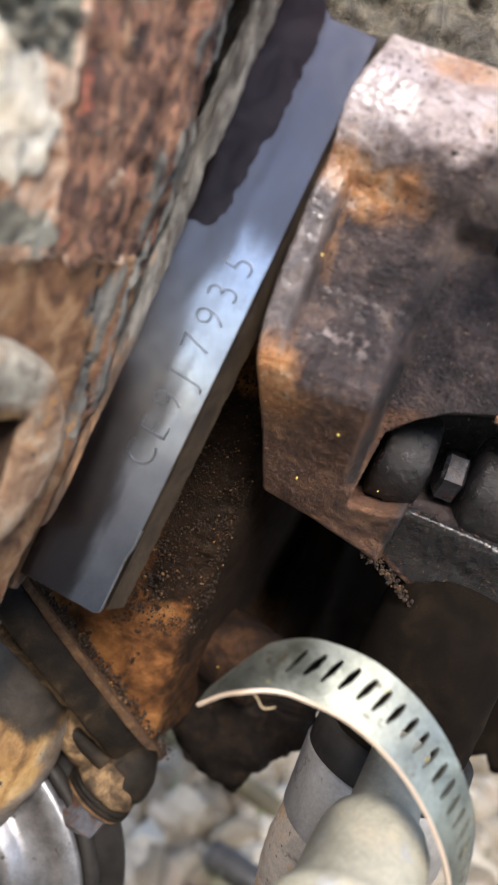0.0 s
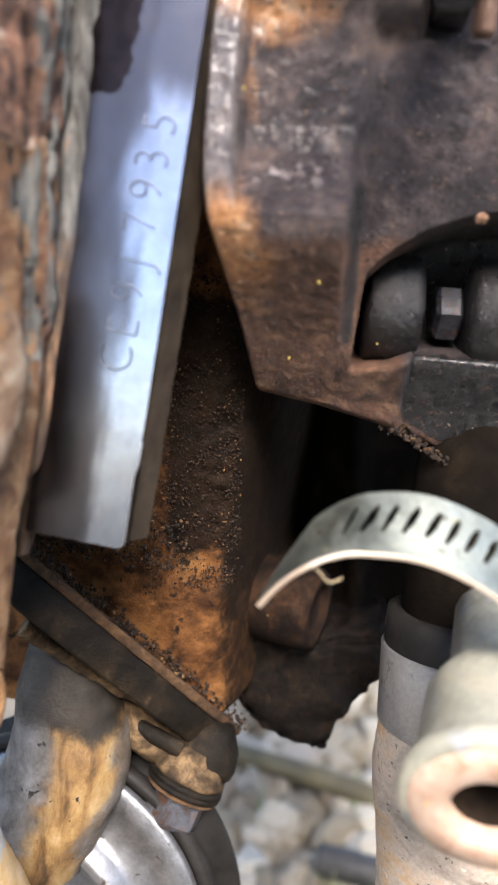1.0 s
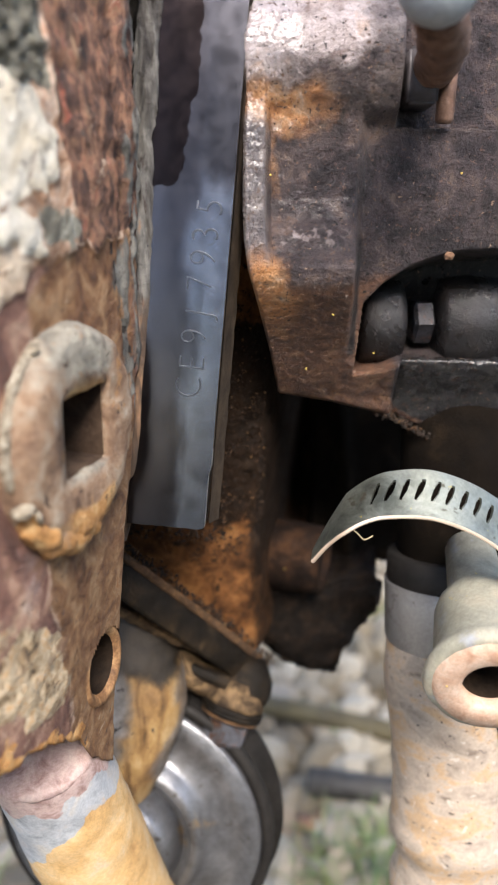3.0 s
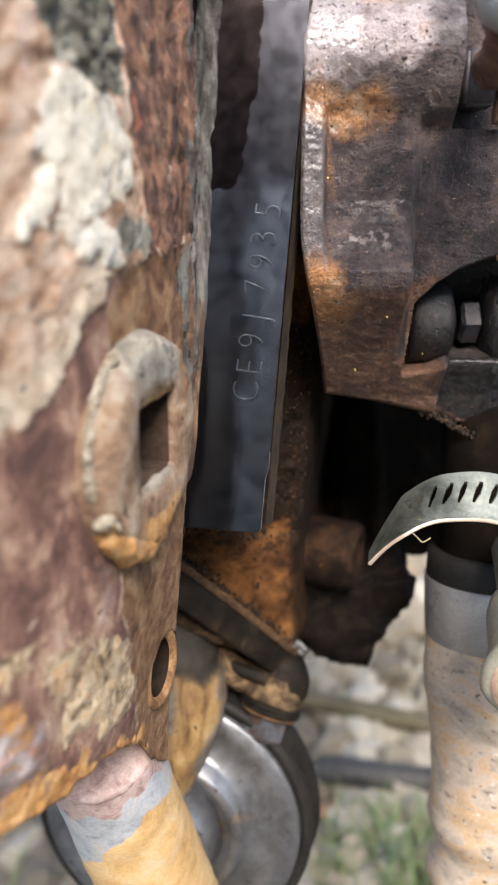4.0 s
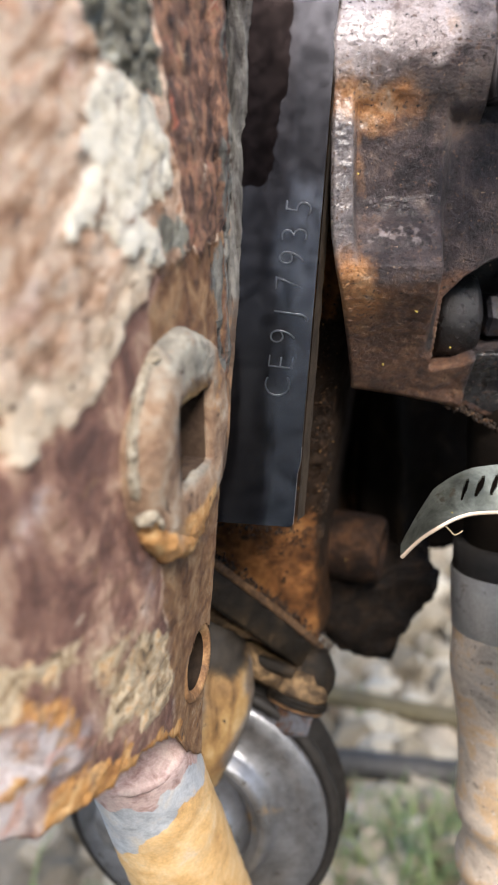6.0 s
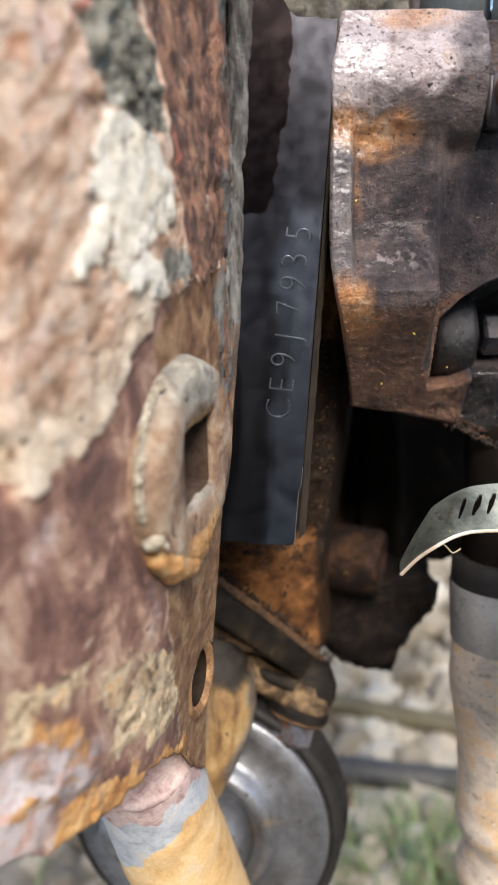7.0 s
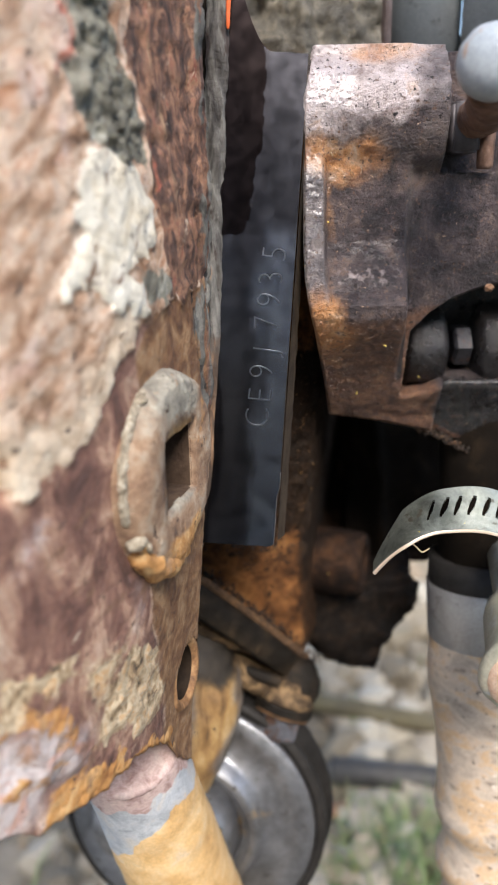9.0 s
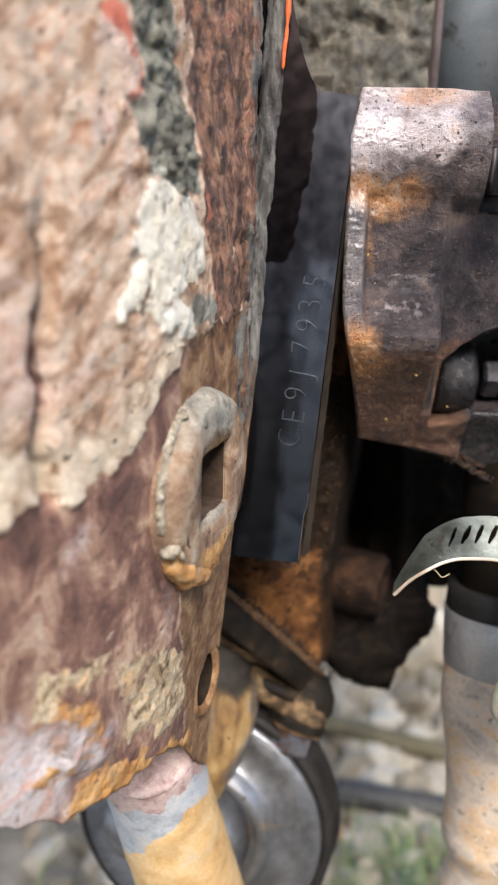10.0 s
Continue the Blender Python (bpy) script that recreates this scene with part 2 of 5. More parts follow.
M_SINK = material("black-brown crust", [(0.33, (0.003, 0.002, 0.0015)), (0.5, (0.009, 0.0055, 0.0035)), (0.68, (0.030, 0.017, 0.009))], 160, rough=(0.6, 0.9), spec=0.2, bump=0.9, bscale=700, depth=0.0012)
# near-black, for the pipe end and for the hollow's shade put into colour
M_NEARBLACK = material("soot", [(0.3, (0.003, 0.0024, 0.002)), (0.55, (0.008, 0.0058, 0.004)), (0.75, (0.026, 0.017, 0.010))], 60, rough=(0.85, 1.0), bump=0.6, spec=0.06)
M_DIRT = material("caked dirt", [(0.3, (0.035, 0.018, 0.008)), (0.5, (0.12, 0.062, 0.026)), (0.7, (0.22, 0.12, 0.05))], 240, rough=(0.8, 1.0), bump=0.9, bscale=1400, depth=0.001)
M_ELBOW = material("worn grey casting", [(0.33, (0.055, 0.048, 0.042)), (0.45, (0.15, 0.135, 0.12)), (0.57, (0.25, 0.235, 0.22)), (0.70, (0.36, 0.34, 0.32))], 60,
    rough=(0.45, 0.75), bump=0.5, bscale=800, depth=0.0006, layers=[
        ("ochre", [(0.33, (0.10, 0.058, 0.026)), (0.43, (0.26, 0.145, 0.055)), (0.54, (0.42, 0.26, 0.10)), (0.66, (0.54, 0.39, 0.20))], 95, 0.12, 0.98, (1.2, 1, 0.4)),
        ("soot", [(0.3, (0.012, 0.010, 0.008)), (0.6, (0.045, 0.036, 0.027))], 80, 0.2, 0.9)],
    spots=[((0.03, 0.025, 0.02), 190, 0.66, 0.69)])
M_FLANGE = material("sooty flange", [(0.3, (0.006, 0.005, 0.004)), (0.5, (0.015, 0.012, 0.009)), (0.62, (0.034, 0.024, 0.015)), (0.72, (0.12, 0.08, 0.045))], 85,
    rough=(0.42, 0.7), bump=0.7, bscale=900, depth=0.0010, spec=0.16)
M_RIBEDGE = material("rubbed tan edge", [(0.36, (0.030, 0.021, 0.014)), (0.48, (0.095, 0.062, 0.034)), (0.62, (0.26, 0.17, 0.088))], 130, rough=(0.7, 0.95), bump=0.6, spec=0.2)
M_BOLT = material("steel bolt", [(0.36, (0.13, 0.07, 0.045)), (0.46, (0.13, 0.125, 0.135)), (0.58, (0.18, 0.19, 0.22)), (0.68, (0.24, 0.13, 0.08))], 190, rough=(0.3, 0.55), metal=0.6, bump=0.3)
M_PULLEY = material("grey pulley", [(0.3, (0.11, 0.11, 0.11)), (0.48, (0.235, 0.24, 0.25)), (0.68, (0.37, 0.38, 0.40))], 45,
    spots=[((0.11, 0.10, 0.09), 260, 0.63, 0.7), ((0.50, 0.34, 0.15), 40, 0.62, 0.74)], rough=(0.30, 0.48), metal=0.75, bump=0.25)
M_RUBBER = material("black rubber", [(0.3, (0.008, 0.0075, 0.007)), (0.6, (0.022, 0.020, 0.018))], 90, rough=(0.5, 0.75), bump=0.4, spec=0.25)
M_STUB = material("grey and orange stub", [(0.3, (0.48, 0.27, 0.10)), (0.45, (0.74, 0.46, 0.19)), (0.58, (0.82, 0.57, 0.29)), (0.7, (0.76, 0.60, 0.42))], 75, rough=(0.5, 0.8), bump=0.3, layers=[
    ("grey", [(0.3, (0.30, 0.32, 0.34)), (0.5, (0.50, 0.52, 0.54)), (0.7, (0.62, 0.57, 0.50))], 110, 0.42, 0.6),
    ("pink", [(0.3, (0.28, 0.16, 0.14)), (0.5, (0.56, 0.41, 0.37)), (0.7, (0.66, 0.52, 0.46))], 190, 0.42, 0.6)])
M_HOSE = material("dusty rubber hose", [(0.28, (0.25, 0.20, 0.16)), (0.41, (0.42, 0.345, 0.27)), (0.51, (0.54, 0.44, 0.345)), (0.59, (0.58, 0.39, 0.22)), (0.74, (0.42, 0.375, 0.33))], 60,
    spots=[((0.06, 0.05, 0.045), 330, 0.63, 0.69), ((0.24, 0.19, 0.145), 90, 0.60, 0.72), ((0.70, 0.62, 0.52), 160, 0.62, 0.72)], rough=(0.75, 0.95), bump=0.45, bscale=900, depth=0.0006, stretch=(1, 1, 1.6))
M_BAND = material("dull band", [(0.3, (0.25, 0.24, 0.225)), (0.6, (0.42, 0.405, 0.38))], 60, rough=(0.36, 0.5), metal=0.35, bump=0.15, spots=[((0.10, 0.08, 0.06), 120, 0.62, 0.72)])
M_STRAP = material("dirty zinc strap", [(0.3, (0.09, 0.098, 0.08)), (0.45, (0.21, 0.225, 0.19)), (0.62, (0.34, 0.36, 0.30))], 70, rough=(0.34, 0.52), metal=0.75, bump=0.3,
    spots=[((0.12, 0.11, 0.08), 200, 0.6, 0.7), ((0.5, 0.42, 0.12), 260, 0.7, 0.74)])
M_STRAPEDGE = plain("bright strap edge", (0.74, 0.60, 0.46), 0.40, 0.5)
M_TUBE = material("weathered tube", [(0.3, (0.24, 0.235, 0.18)), (0.5, (0.38, 0.37, 0.29)), (0.7, (0.50, 0.44, 0.33))], 70, rough=(0.5, 0.75), bump=0.3,
    spots=[((0.66, 0.48, 0.12), 120, 0.66, 0.72), ((0.36, 0.38, 0.41), 60, 0.58, 0.7)])
M_RING = material("rusty tube mouth", [(0.3, (0.42, 0.23, 0.14)), (0.5, (0.62, 0.42, 0.30)), (0.66, (0.70, 0.54, 0.42))], 150, rough=(0.6, 0.9), bump=0.4)
M_PANEL = material("grey painted panel", [(0.3, (0.10, 0.115, 0.12)), (0.55, (0.16, 0.18, 0.19)), (0.72, (0.22, 0.235, 0.24))], 30,
    spots=[((0.4, 0.4, 0.38), 330, 0.71, 0.74), ((0.06, 0.06, 0.06), 90, 0.6, 0.72)], rough=(0.5, 0.7), bump=0.2)
M_GRIME = material("greasy dirt wall", [(0.3, (0.03, 0.026, 0.02)), (0.48, (0.10, 0.09, 0.07)), (0.62, (0.20, 0.175, 0.13)), (0.75, (0.30, 0.26, 0.19))], 110,
    rough=(0.5, 0.9), bump=0.9, bscale=700, depth=0.0014)
M_CAP = material("blue-grey cap", [(0.3, (0.24, 0.28, 0.31)), (0.6, (0.42, 0.46, 0.49))], 90, rough=(0.45, 0.65), bump=0.2, spots=[((0.4, 0.25, 0.15), 110, 0.63, 0.74)])
M_FLECK = plain("yellow fleck", (0.62, 0.46, 0.10), 0.7)
M_TWIG = plain("dry fibre", (0.42, 0.33, 0.2), 0.8)
M_EARTH = material("dry earth", [(0.3, (0.070, 0.056, 0.038)), (0.5, (0.17, 0.145, 0.105)), (0.7, (0.29, 0.25, 0.19))], 14, rough=(0.85, 1.0), bump=0.8, bscale=90, depth=0.01)
M_BACKWALL = material("dark unseen wall", [(0.3, (0.018, 0.016, 0.014)), (0.6, (0.04, 0.035, 0.03))], 3, rough=(0.8, 1.0), bump=0.4, bscale=40, depth=0.01, stretch=(6, 6, 0.5))
M_ROD = material("olive rod", [(0.3, (0.045, 0.035, 0.016)), (0.6, (0.11, 0.088, 0.040))], 30, rough=(0.6, 0.85), bump=0.3)
M_DARKPIPE = material("dark pipe", [(0.3, (0.012, 0.011, 0.009)), (0.6, (0.042, 0.038, 0.032))], 25, rough=(0.5, 0.8), bump=0.3)
M_BRICK = material("broken brick", [(0.3, (0.16, 0.08, 0.045)), (0.6, (0.30, 0.17, 0.10))], 60, rough=(0.8, 1.0), bump=0.6)


def varied(name, stops, rough=0.85):
    """A colour picked per loose piece of one mesh, with a little grain."""
    m = bpy.data.materials.new(name)
    m.use_nodes = True
    nt = m.node_tree
    p = nt.nodes["Principled BSDF"]
    g = nt.nodes.new("ShaderNodeNewGeometry")
    col = ramp(nt, g.outputs["Random Per Island"], stops)
    n = grain(nt, coords(nt), 220, 6, 0.7)
    nt.links.new(mix(nt, step(nt, n, 0.35, 0.7, 0.0, 0.45), col, mix(nt, 0.7, col, (0.05, 0.04, 0.03))), p.inputs["Base Color"])
    p.inputs["Roughness"].default_value = rough
    return m


M_STONE = varied("pale gravel", [(0.0, (0.13, 0.105, 0.07)), (0.25, (0.19, 0.16, 0.11)), (0.55, (0.27, 0.235, 0.175)), (0.85, (0.42, 0.385, 0.31)), (1.0, (0.23, 0.17, 0.11))])
M_GRASS = varied("grass", [(0.0, (0.06, 0.10, 0.028)), (0.6, (0.11, 0.18, 0.045)), (0.9, (0.18, 0.20, 0.08)), (1.0, (0.26, 0.23, 0.13))], 0.6)
M_CLOD = varied("dirt crumbs", [(0.0, (0.006, 0.0035, 0.002)), (0.6, (0.022, 0.011, 0.005)), (0.92, (0.070, 0.033, 0.013)), (1.0, (0.22, 0.12, 0.045))], 0.95)


# ---- mesh helpers ----
def thing(name, label, category, group="", kind="", at=(0, 0, 0)):
    ob = new(name)
    ob.empty_display_size = 0.02
    ob.location = at
    return tagged(ob, label, category, group, kind)


def part(name, bm, mat, parent=None, label="", smooth=True, fields=None, normals=True):
    """One mesh object from a bmesh given in world places, under a thing or a part. fields: float values by vertex index."""
    me = bpy.data.meshes.new(name)
    if normals:
        bmesh.ops.recalc_face_normals(bm, faces=bm.faces)
    bm.to_mesh(me)
    bm.free()
    me.materials.append(mat)
    for f in me.polygons:
        f.use_smooth = smooth
    for key, values in (fields or {}).items():
        a = me.attributes.new(key, "FLOAT", "POINT")
        full = np.zeros(len(me.vertices), dtype=np.float32)
        full[:len(values)] = values
        a.data.foreach_set("value", full)
    ob = new(name, me)
    if parent:
        ob.parent = parent
        ob.matrix_parent_inverse = Matrix.Translation(-parent.location)
    if label:
        ob["label"] = label
    return ob


def fbm(p, scale, octaves=4, seed=0.0):
    return noise.fractal(Vector((p[0] * scale + seed, p[1] * scale - seed, p[2] * scale + 2 * seed)), 0.9, 2.1, octaves, noise_basis="PERLIN_ORIGINAL")


def lerp(v, xs, ys):
    return float(np.interp(v, xs, ys))


def smooth01(v, lo, hi):
    k = min(1.0, max(0.0, (v - lo) / (hi - lo)))
    return k * k * (3 - 2 * k)


def blob(a, b, ca, cb, ra, rb):
    """1 in the middle of an oval, 0.5 on its edge, 0 outside."""
    d = math.hypot((a - ca) / ra, (b - cb) / rb)
    return max(0.0, min(1.0, 1.5 - d)) if d > 0.5 else 1.0


def grid(fn, nu, nv, loop=False):
    """A sheet of points fn(u, v), u and v from 0 to 1."""
    bm = bmesh.new()
    cols = nu if loop else nu + 1
    rows = [[bm.verts.new(fn(i / nu, j / nv)) for i in range(cols)] for j in range(nv + 1)]
    for j in range(nv):
        for i in range(nu):
            k = (i + 1) % cols
            bm.faces.new((rows[j][i], rows[j][k], rows[j + 1][k], rows[j + 1][i]))
    bm.verts.index_update()
    return bm, rows


def frame_of(axis):
    z = Vector(axis).normalized()
    x = z.orthogonal().normalized()
    if abs(z.z) < 0.95:
        x = Vector((0, 0, 1)).cross(z).normalized()
    return x, z.cross(x), z


def lathe(profile, base, axis, seg=48, rough=0.0, bm=None, freq=150, sides=0):
    """A turned body: profile of (way along the axis, radius). sides: a polygon in place of a circle."""
    bm = bm or bmesh.new()
    x, y, z = frame_of(axis)
    base = Vector(base)
    n = sides or seg
    rings = []
    for d, r in profile:
        ring = []
        for i in range(n):
            a = 2 * math.pi * i / n
            q = base + z * d + (x * math.cos(a) + y * math.sin(a)) * r
            if rough and r > 1e-6:
                q += (x * math.cos(a) + y * math.sin(a)) * rough * fbm(q, freq, 3)
            ring.append(bm.verts.new(q))
        rings.append(ring)
    for a, b in zip(rings, rings[1:]):
        for i in range(n):
            bm.faces.new((a[i], a[(i + 1) % n], b[(i + 1) % n], b[i]))
    bm.faces.new(rings[0][::-1])
    bm.faces.new(rings[-1])
    return bm


def pipe(points, radius, seg=16, rough=0.0, steps=12, bm=None, freq=120):
    """A round body along a smooth line through the points; radius: one value or one for each point."""
    bm = bm or bmesh.new()
    pts = [Vector(p) for p in points]
    rad = list(radius) if isinstance(radius, (list, tuple)) else [radius] * len(pts)
    line = []
    for i in range(len(pts) - 1):
        p0, p1, p2, p3 = pts[max(i - 1, 0)], pts[i], pts[i + 1], pts[min(i + 2, len(pts) - 1)]
        for k in range(steps):
            t = k / steps
            line.append((0.5 * (2 * p1 + (p2 - p0) * t + (2 * p0 - 5 * p1 + 4 * p2 - p3) * t * t + (3 * p1 - p0 - 3 * p2 + p3) * t ** 3), rad[i] + (rad[i + 1] - rad[i]) * t))
    line.append((pts[-1], rad[-1]))
    x = None
    rings = []
    for i, (p, r) in enumerate(line):
        z = (line[min(i + 1, len(line) - 1)][0] - line[max(i - 1, 0)][0]).normalized()
        x = (x - z * x.dot(z)).normalized() if x else z.orthogonal().normalized()
        y = z.cross(x)
        ring = []
        for k in range(seg):
            a = 2 * math.pi * k / seg
            way = x * math.cos(a) + y * math.sin(a)
            ring.append(bm.verts.new(p + way * (r + (rough * fbm(p + way * r, freq, 3) if rough else 0))))
        rings.append(ring)
    for a, b in zip(rings, rings[1:]):
        for i in range(seg):
            bm.faces.new((a[i], a[(i + 1) % seg], b[(i + 1) % seg], b[i]))
    bm.faces.new(rings[0][::-1])
    bm.faces.new(rings[-1])
    return bm


def slab(outline, origin, x, y, depth, bevel=0.001, rough=0.0, cuts=0, freq=150):
    """A plate: an outline of (a, b) in the plane of x and y at origin, thickened along x cross y by depth."""
    bm = bmesh.new()
    x, y = Vector(x).normalized(), Vector(y).normalized()
    n = x.cross(y).normalized()
    o = Vector(origin)
    face = bm.faces.new([bm.verts.new(o + x * a + y * b) for a, b in outline])
    side = bmesh.ops.extrude_face_region(bm, geom=[face])
    bmesh.ops.translate(bm, verts=[v for v in side["geom"] if isinstance(v, bmesh.types.BMVert)], vec=n * depth)
    if bevel:
        bmesh.ops.bevel(bm, geom=list(bm.edges), offset=bevel, segments=2, affect="EDGES", clamp_overlap=True)
    if cuts:
        bmesh.ops.triangulate(bm, faces=bm.faces)
        bmesh.ops.subdivide_edges(bm, edges=bm.edges, cuts=cuts, use_grid_fill=True)
    if rough:
        for v in bm.verts:
            v.co += Vector((fbm(v.co, freq, 3), fbm(v.co, freq, 3, 5), fbm(v.co, freq, 3, 9))) * rough
    return bm


def ball_shape(detail):
    bm = bmesh.new()
    bmesh.ops.create_icosphere(bm, subdivisions=detail, radius=1)
    shape = np.array([v.co for v in bm.verts]), np.array([[v.index for v in f.verts] for f in bm.faces])
    bm.free()
    return shape


BALLS = {d: ball_shape(d) for d in (1, 2)}


class Pile:
    """Many small uneven stones in one mesh."""

    def __init__(self):
        self.verts, self.faces, self.count = [], [], 0

    def rock(self, place, size, rng, squash=0.7, detail=1, rough=0.22):
        v, f = BALLS[detail]
        turn = np.array(Euler((rng.uniform(0, 6), rng.uniform(0, 6), rng.uniform(0, 6))).to_matrix())
        jag = np.array([rng.uniform(1 - rough, 1 + rough) for _ in v])
        q = (v * jag[:, None] * np.array((1, rng.uniform(0.65, 1.0), squash))) @ turn.T
        self.verts.append(q * size + np.array(place))
        self.faces.append(f + self.count)
        self.count += len(v)

    def mesh(self, name, mat, parent=None, label="", smooth=False):
        me = bpy.data.meshes.new(name)
        me.from_pydata(np.concatenate(self.verts).tolist(), [], np.concatenate(self.faces).tolist())
        me.materials.append(mat)
        for p in me.polygons:
            p.use_smooth = smooth
        ob = new(name, me)
        if parent:
            ob.parent = parent
            ob.matrix_parent_inverse = Matrix.Translation(-parent.location)
        if label:
            ob["label"] = label
        return ob


# ---- the ground ----
def ground_height(x, y):
    return 0.012 * fbm((x, y, 0), 3.0, 4) + 0.006 * fbm((x, y, 0), 14, 3)


bm = bmesh.new()
bmesh.ops.create_grid(bm, x_segments=120, y_segments=120, size=1.0)
for v in bm.verts:
    a, b = v.co.x, v.co.y
    v.co.x, v.co.y = (0.9 * a + 400 * a ** 7), (0.75 + 0.9 * b + 400 * b ** 7)
    v.co.z = ground_height(v.co.x, v.co.y) if abs(v.co.x) < 8 and abs(v.co.y) < 8 else 0
tagged(part("ground", bm, M_EARTH), "bare brown earth strewn with pale gravel", "ground", kind="structure")

# added wall behind the camera, mirrored dark in the pad; not seen itself
bm = slab([(0, 0), (6, 0), (6, 3.2), (0, 3.2)], (-0.52, -3.5, 0), (1, 0, 0), (0, 0, 1), 0.25, 0.02)
tagged(part("unseen_wall", bm, M_BACKWALL), "unseen dark wall added behind the camera to darken reflections", "wall", kind="structure")
rng = random.Random(4)
pile = Pile()
for i in range(2600):
    y = 0.55 + 0.95 * rng.random() ** 1.3
    x = rng.uniform(-0.30, 0.42) * (0.6 + 0.6 * y)
    if y < 0.68 and rng.random() < 0.55:
        continue
    size = rng.choice((0.007, 0.011, 0.016, 0.022, 0.030)) * rng.uniform(0.8, 1.25)
    pile.rock((x, y, ground_height(x, y) + size * 0.25), size, rng, rng.uniform(0.45, 0.8), 2, 0.24)
for i in range(1400):
    x, y = rng.gauss(0.0, 0.8), rng.gauss(1.0, 0.9)
    if 0.2 < y < 1.5 and abs(x) < 0.5:
        continue
    size = rng.choice((0.007, 0.011, 0.016, 0.022)) * rng.uniform(0.8, 1.25)
    pile.rock((x, y, ground_height(x, y) + size * 0.25), size, rng, rng.uniform(0.45, 0.8), 1, 0.24)
tagged(pile.mesh("gravel", M_STONE), "loose pale beige angular gravel on the earth", "gravel", kind="stuff")

bm = bmesh.new()
for i in range(520):
    x, y = rng.gauss(0.115, 0.055), rng.gauss(0.585, 0.030)
    if rng.random() < 0.2:
        x, y = rng.uniform(-0.3, 0.4), rng.uniform(0.5, 1.3)
    h, lean, way, w = rng.uniform(0.03, 0.07), rng.uniform(0.3, 1.1), rng.uniform(0, 6.28), rng.uniform(0.0008, 0.0022)
    q = Vector((x, y, ground_height(x, y)))
    side = Vector((-math.sin(way), math.cos(way), 0)) * w
    out = Vector((math.cos(way), math.sin(way), 0)) * h * lean
    mid, tip = q + out * 0.4 + Vector((0, 0, h * 0.65)), q + out + Vector((0, 0, h * 0.9))
    a, b, c, d, e = (bm.verts.new(k) for k in (q - side, q + side, mid + side * 0.8, mid - side * 0.8, tip))
    bm.faces.new((a, b, c, d))
    bm.faces.new((d, c, e))
tagged(part("grass", bm, M_GRASS), "short green grass blades growing through the gravel", "grass", kind="stuff")

rod = pipe([(-0.35, 0.90, 0.034), (-0.02, 0.825, 0.040), (0.16, 0.775, 0.038), (0.5, 0.69, 0.034)], 0.0125, 14, 0.001)
tagged(part("rod", rod, M_ROD), "olive-brown metal rod lying on the gravel", "rod")
bar = pipe([(0.03, 0.70, 0.032), (0.12, 0.685, 0.034), (0.40, 0.64, 0.034)], 0.016, 14, 0.0015)
tagged(part("pipe", bar, M_DARKPIPE), "dark grey pipe lying on the grassy ground", "pipe")
bm = slab([(-0.02, -0.012), (0.02, -0.014), (0.018, 0.012), (-0.017, 0.014)], (0.035, 0.655, 0.0), (1, 0.3, 0), (-0.3, 1, 0), 0.022, 0.002, 0.002, 1, 60)
tagged(part("brick_fragment", bm, M_BRICK), "small broken brown brick on the ground", "brick")


# ---- the axle casting: a tall rusted wall of iron with old paint ----
FLANK_Y = [-0.10, 0.02, 0.06, 0.09, 0.109, 0.128, 0.145, 0.162, 0.172, 0.182, 0.190, 0.200, 0.216, 0.23]
FLANK_X = [-0.26, -0.155, -0.125, -0.106, -0.094, -0.0815, -0.0725, -0.0675, -0.065, -0.0622, -0.060, -0.0570, -0.0535, -0.0505]
BULGE_Z = [0.40, 0.47, 0.50, 0.522, 0.55, 0.60, 0.64, 0.66, 0.70, 0.80]
BULGE_X = [-0.012, -0.008, -0.006, -0.0035, -0.001, 0.0, -0.0005, -0.003, -0.008, -0.013]
LOWER_Y = [-0.10, 0.08, 0.1056, 0.1132, 0.1308, 0.1462, 0.160, 0.172, 0.178, 0.190, 0.2]
LOWER_Z = [0.58, 0.542, 0.5235, 0.5175, 0.514, 0.5126, 0.506, 0.4965, 0.4865, 0.4745, 0.468]
_tab = np.linspace(-0.10, 0.23, 440)
_tabx = np.interp(_tab, FLANK_Y, FLANK_X)
for _ in range(10):
    _tabx[1:-1] = 0.25 * _tabx[:-2] + 0.5 * _tabx[1:-1] + 0.25 * _tabx[2:]
_arc = np.concatenate([[0], np.cumsum(np.hypot(np.diff(_tab), np.diff(_tabx)))])
STEP_Y, STEP_Z = [-0.1, 0.09, 0.1113, 0.1185, 0.1315, 0.1386, 0.1442, 0.1566, 0.1713, 0.19], [0.585, 0.60, 0.6036, 0.6042, 0.6073, 0.6159, 0.6252, 0.6312, 0.6348, 0.6355]
BOSS_Y, BOSS_Z, HOLE_Y, HOLE_Z = 0.165, 0.592, 0.1845, 0.5137


def flank_x(y, z):
    return lerp(y, _tab, _tabx) + lerp(z, BULGE_Z, BULGE_X) * (1 - smooth01(y, 0.172, 0.205) * smooth01(z, 0.60, 0.64))


def flank_normal(y):
    k = (lerp(y + 0.003, _tab, _tabx) - lerp(y - 0.003, _tab, _tabx)) / 0.006
    return Vector((1, -k, 0)).normalized()


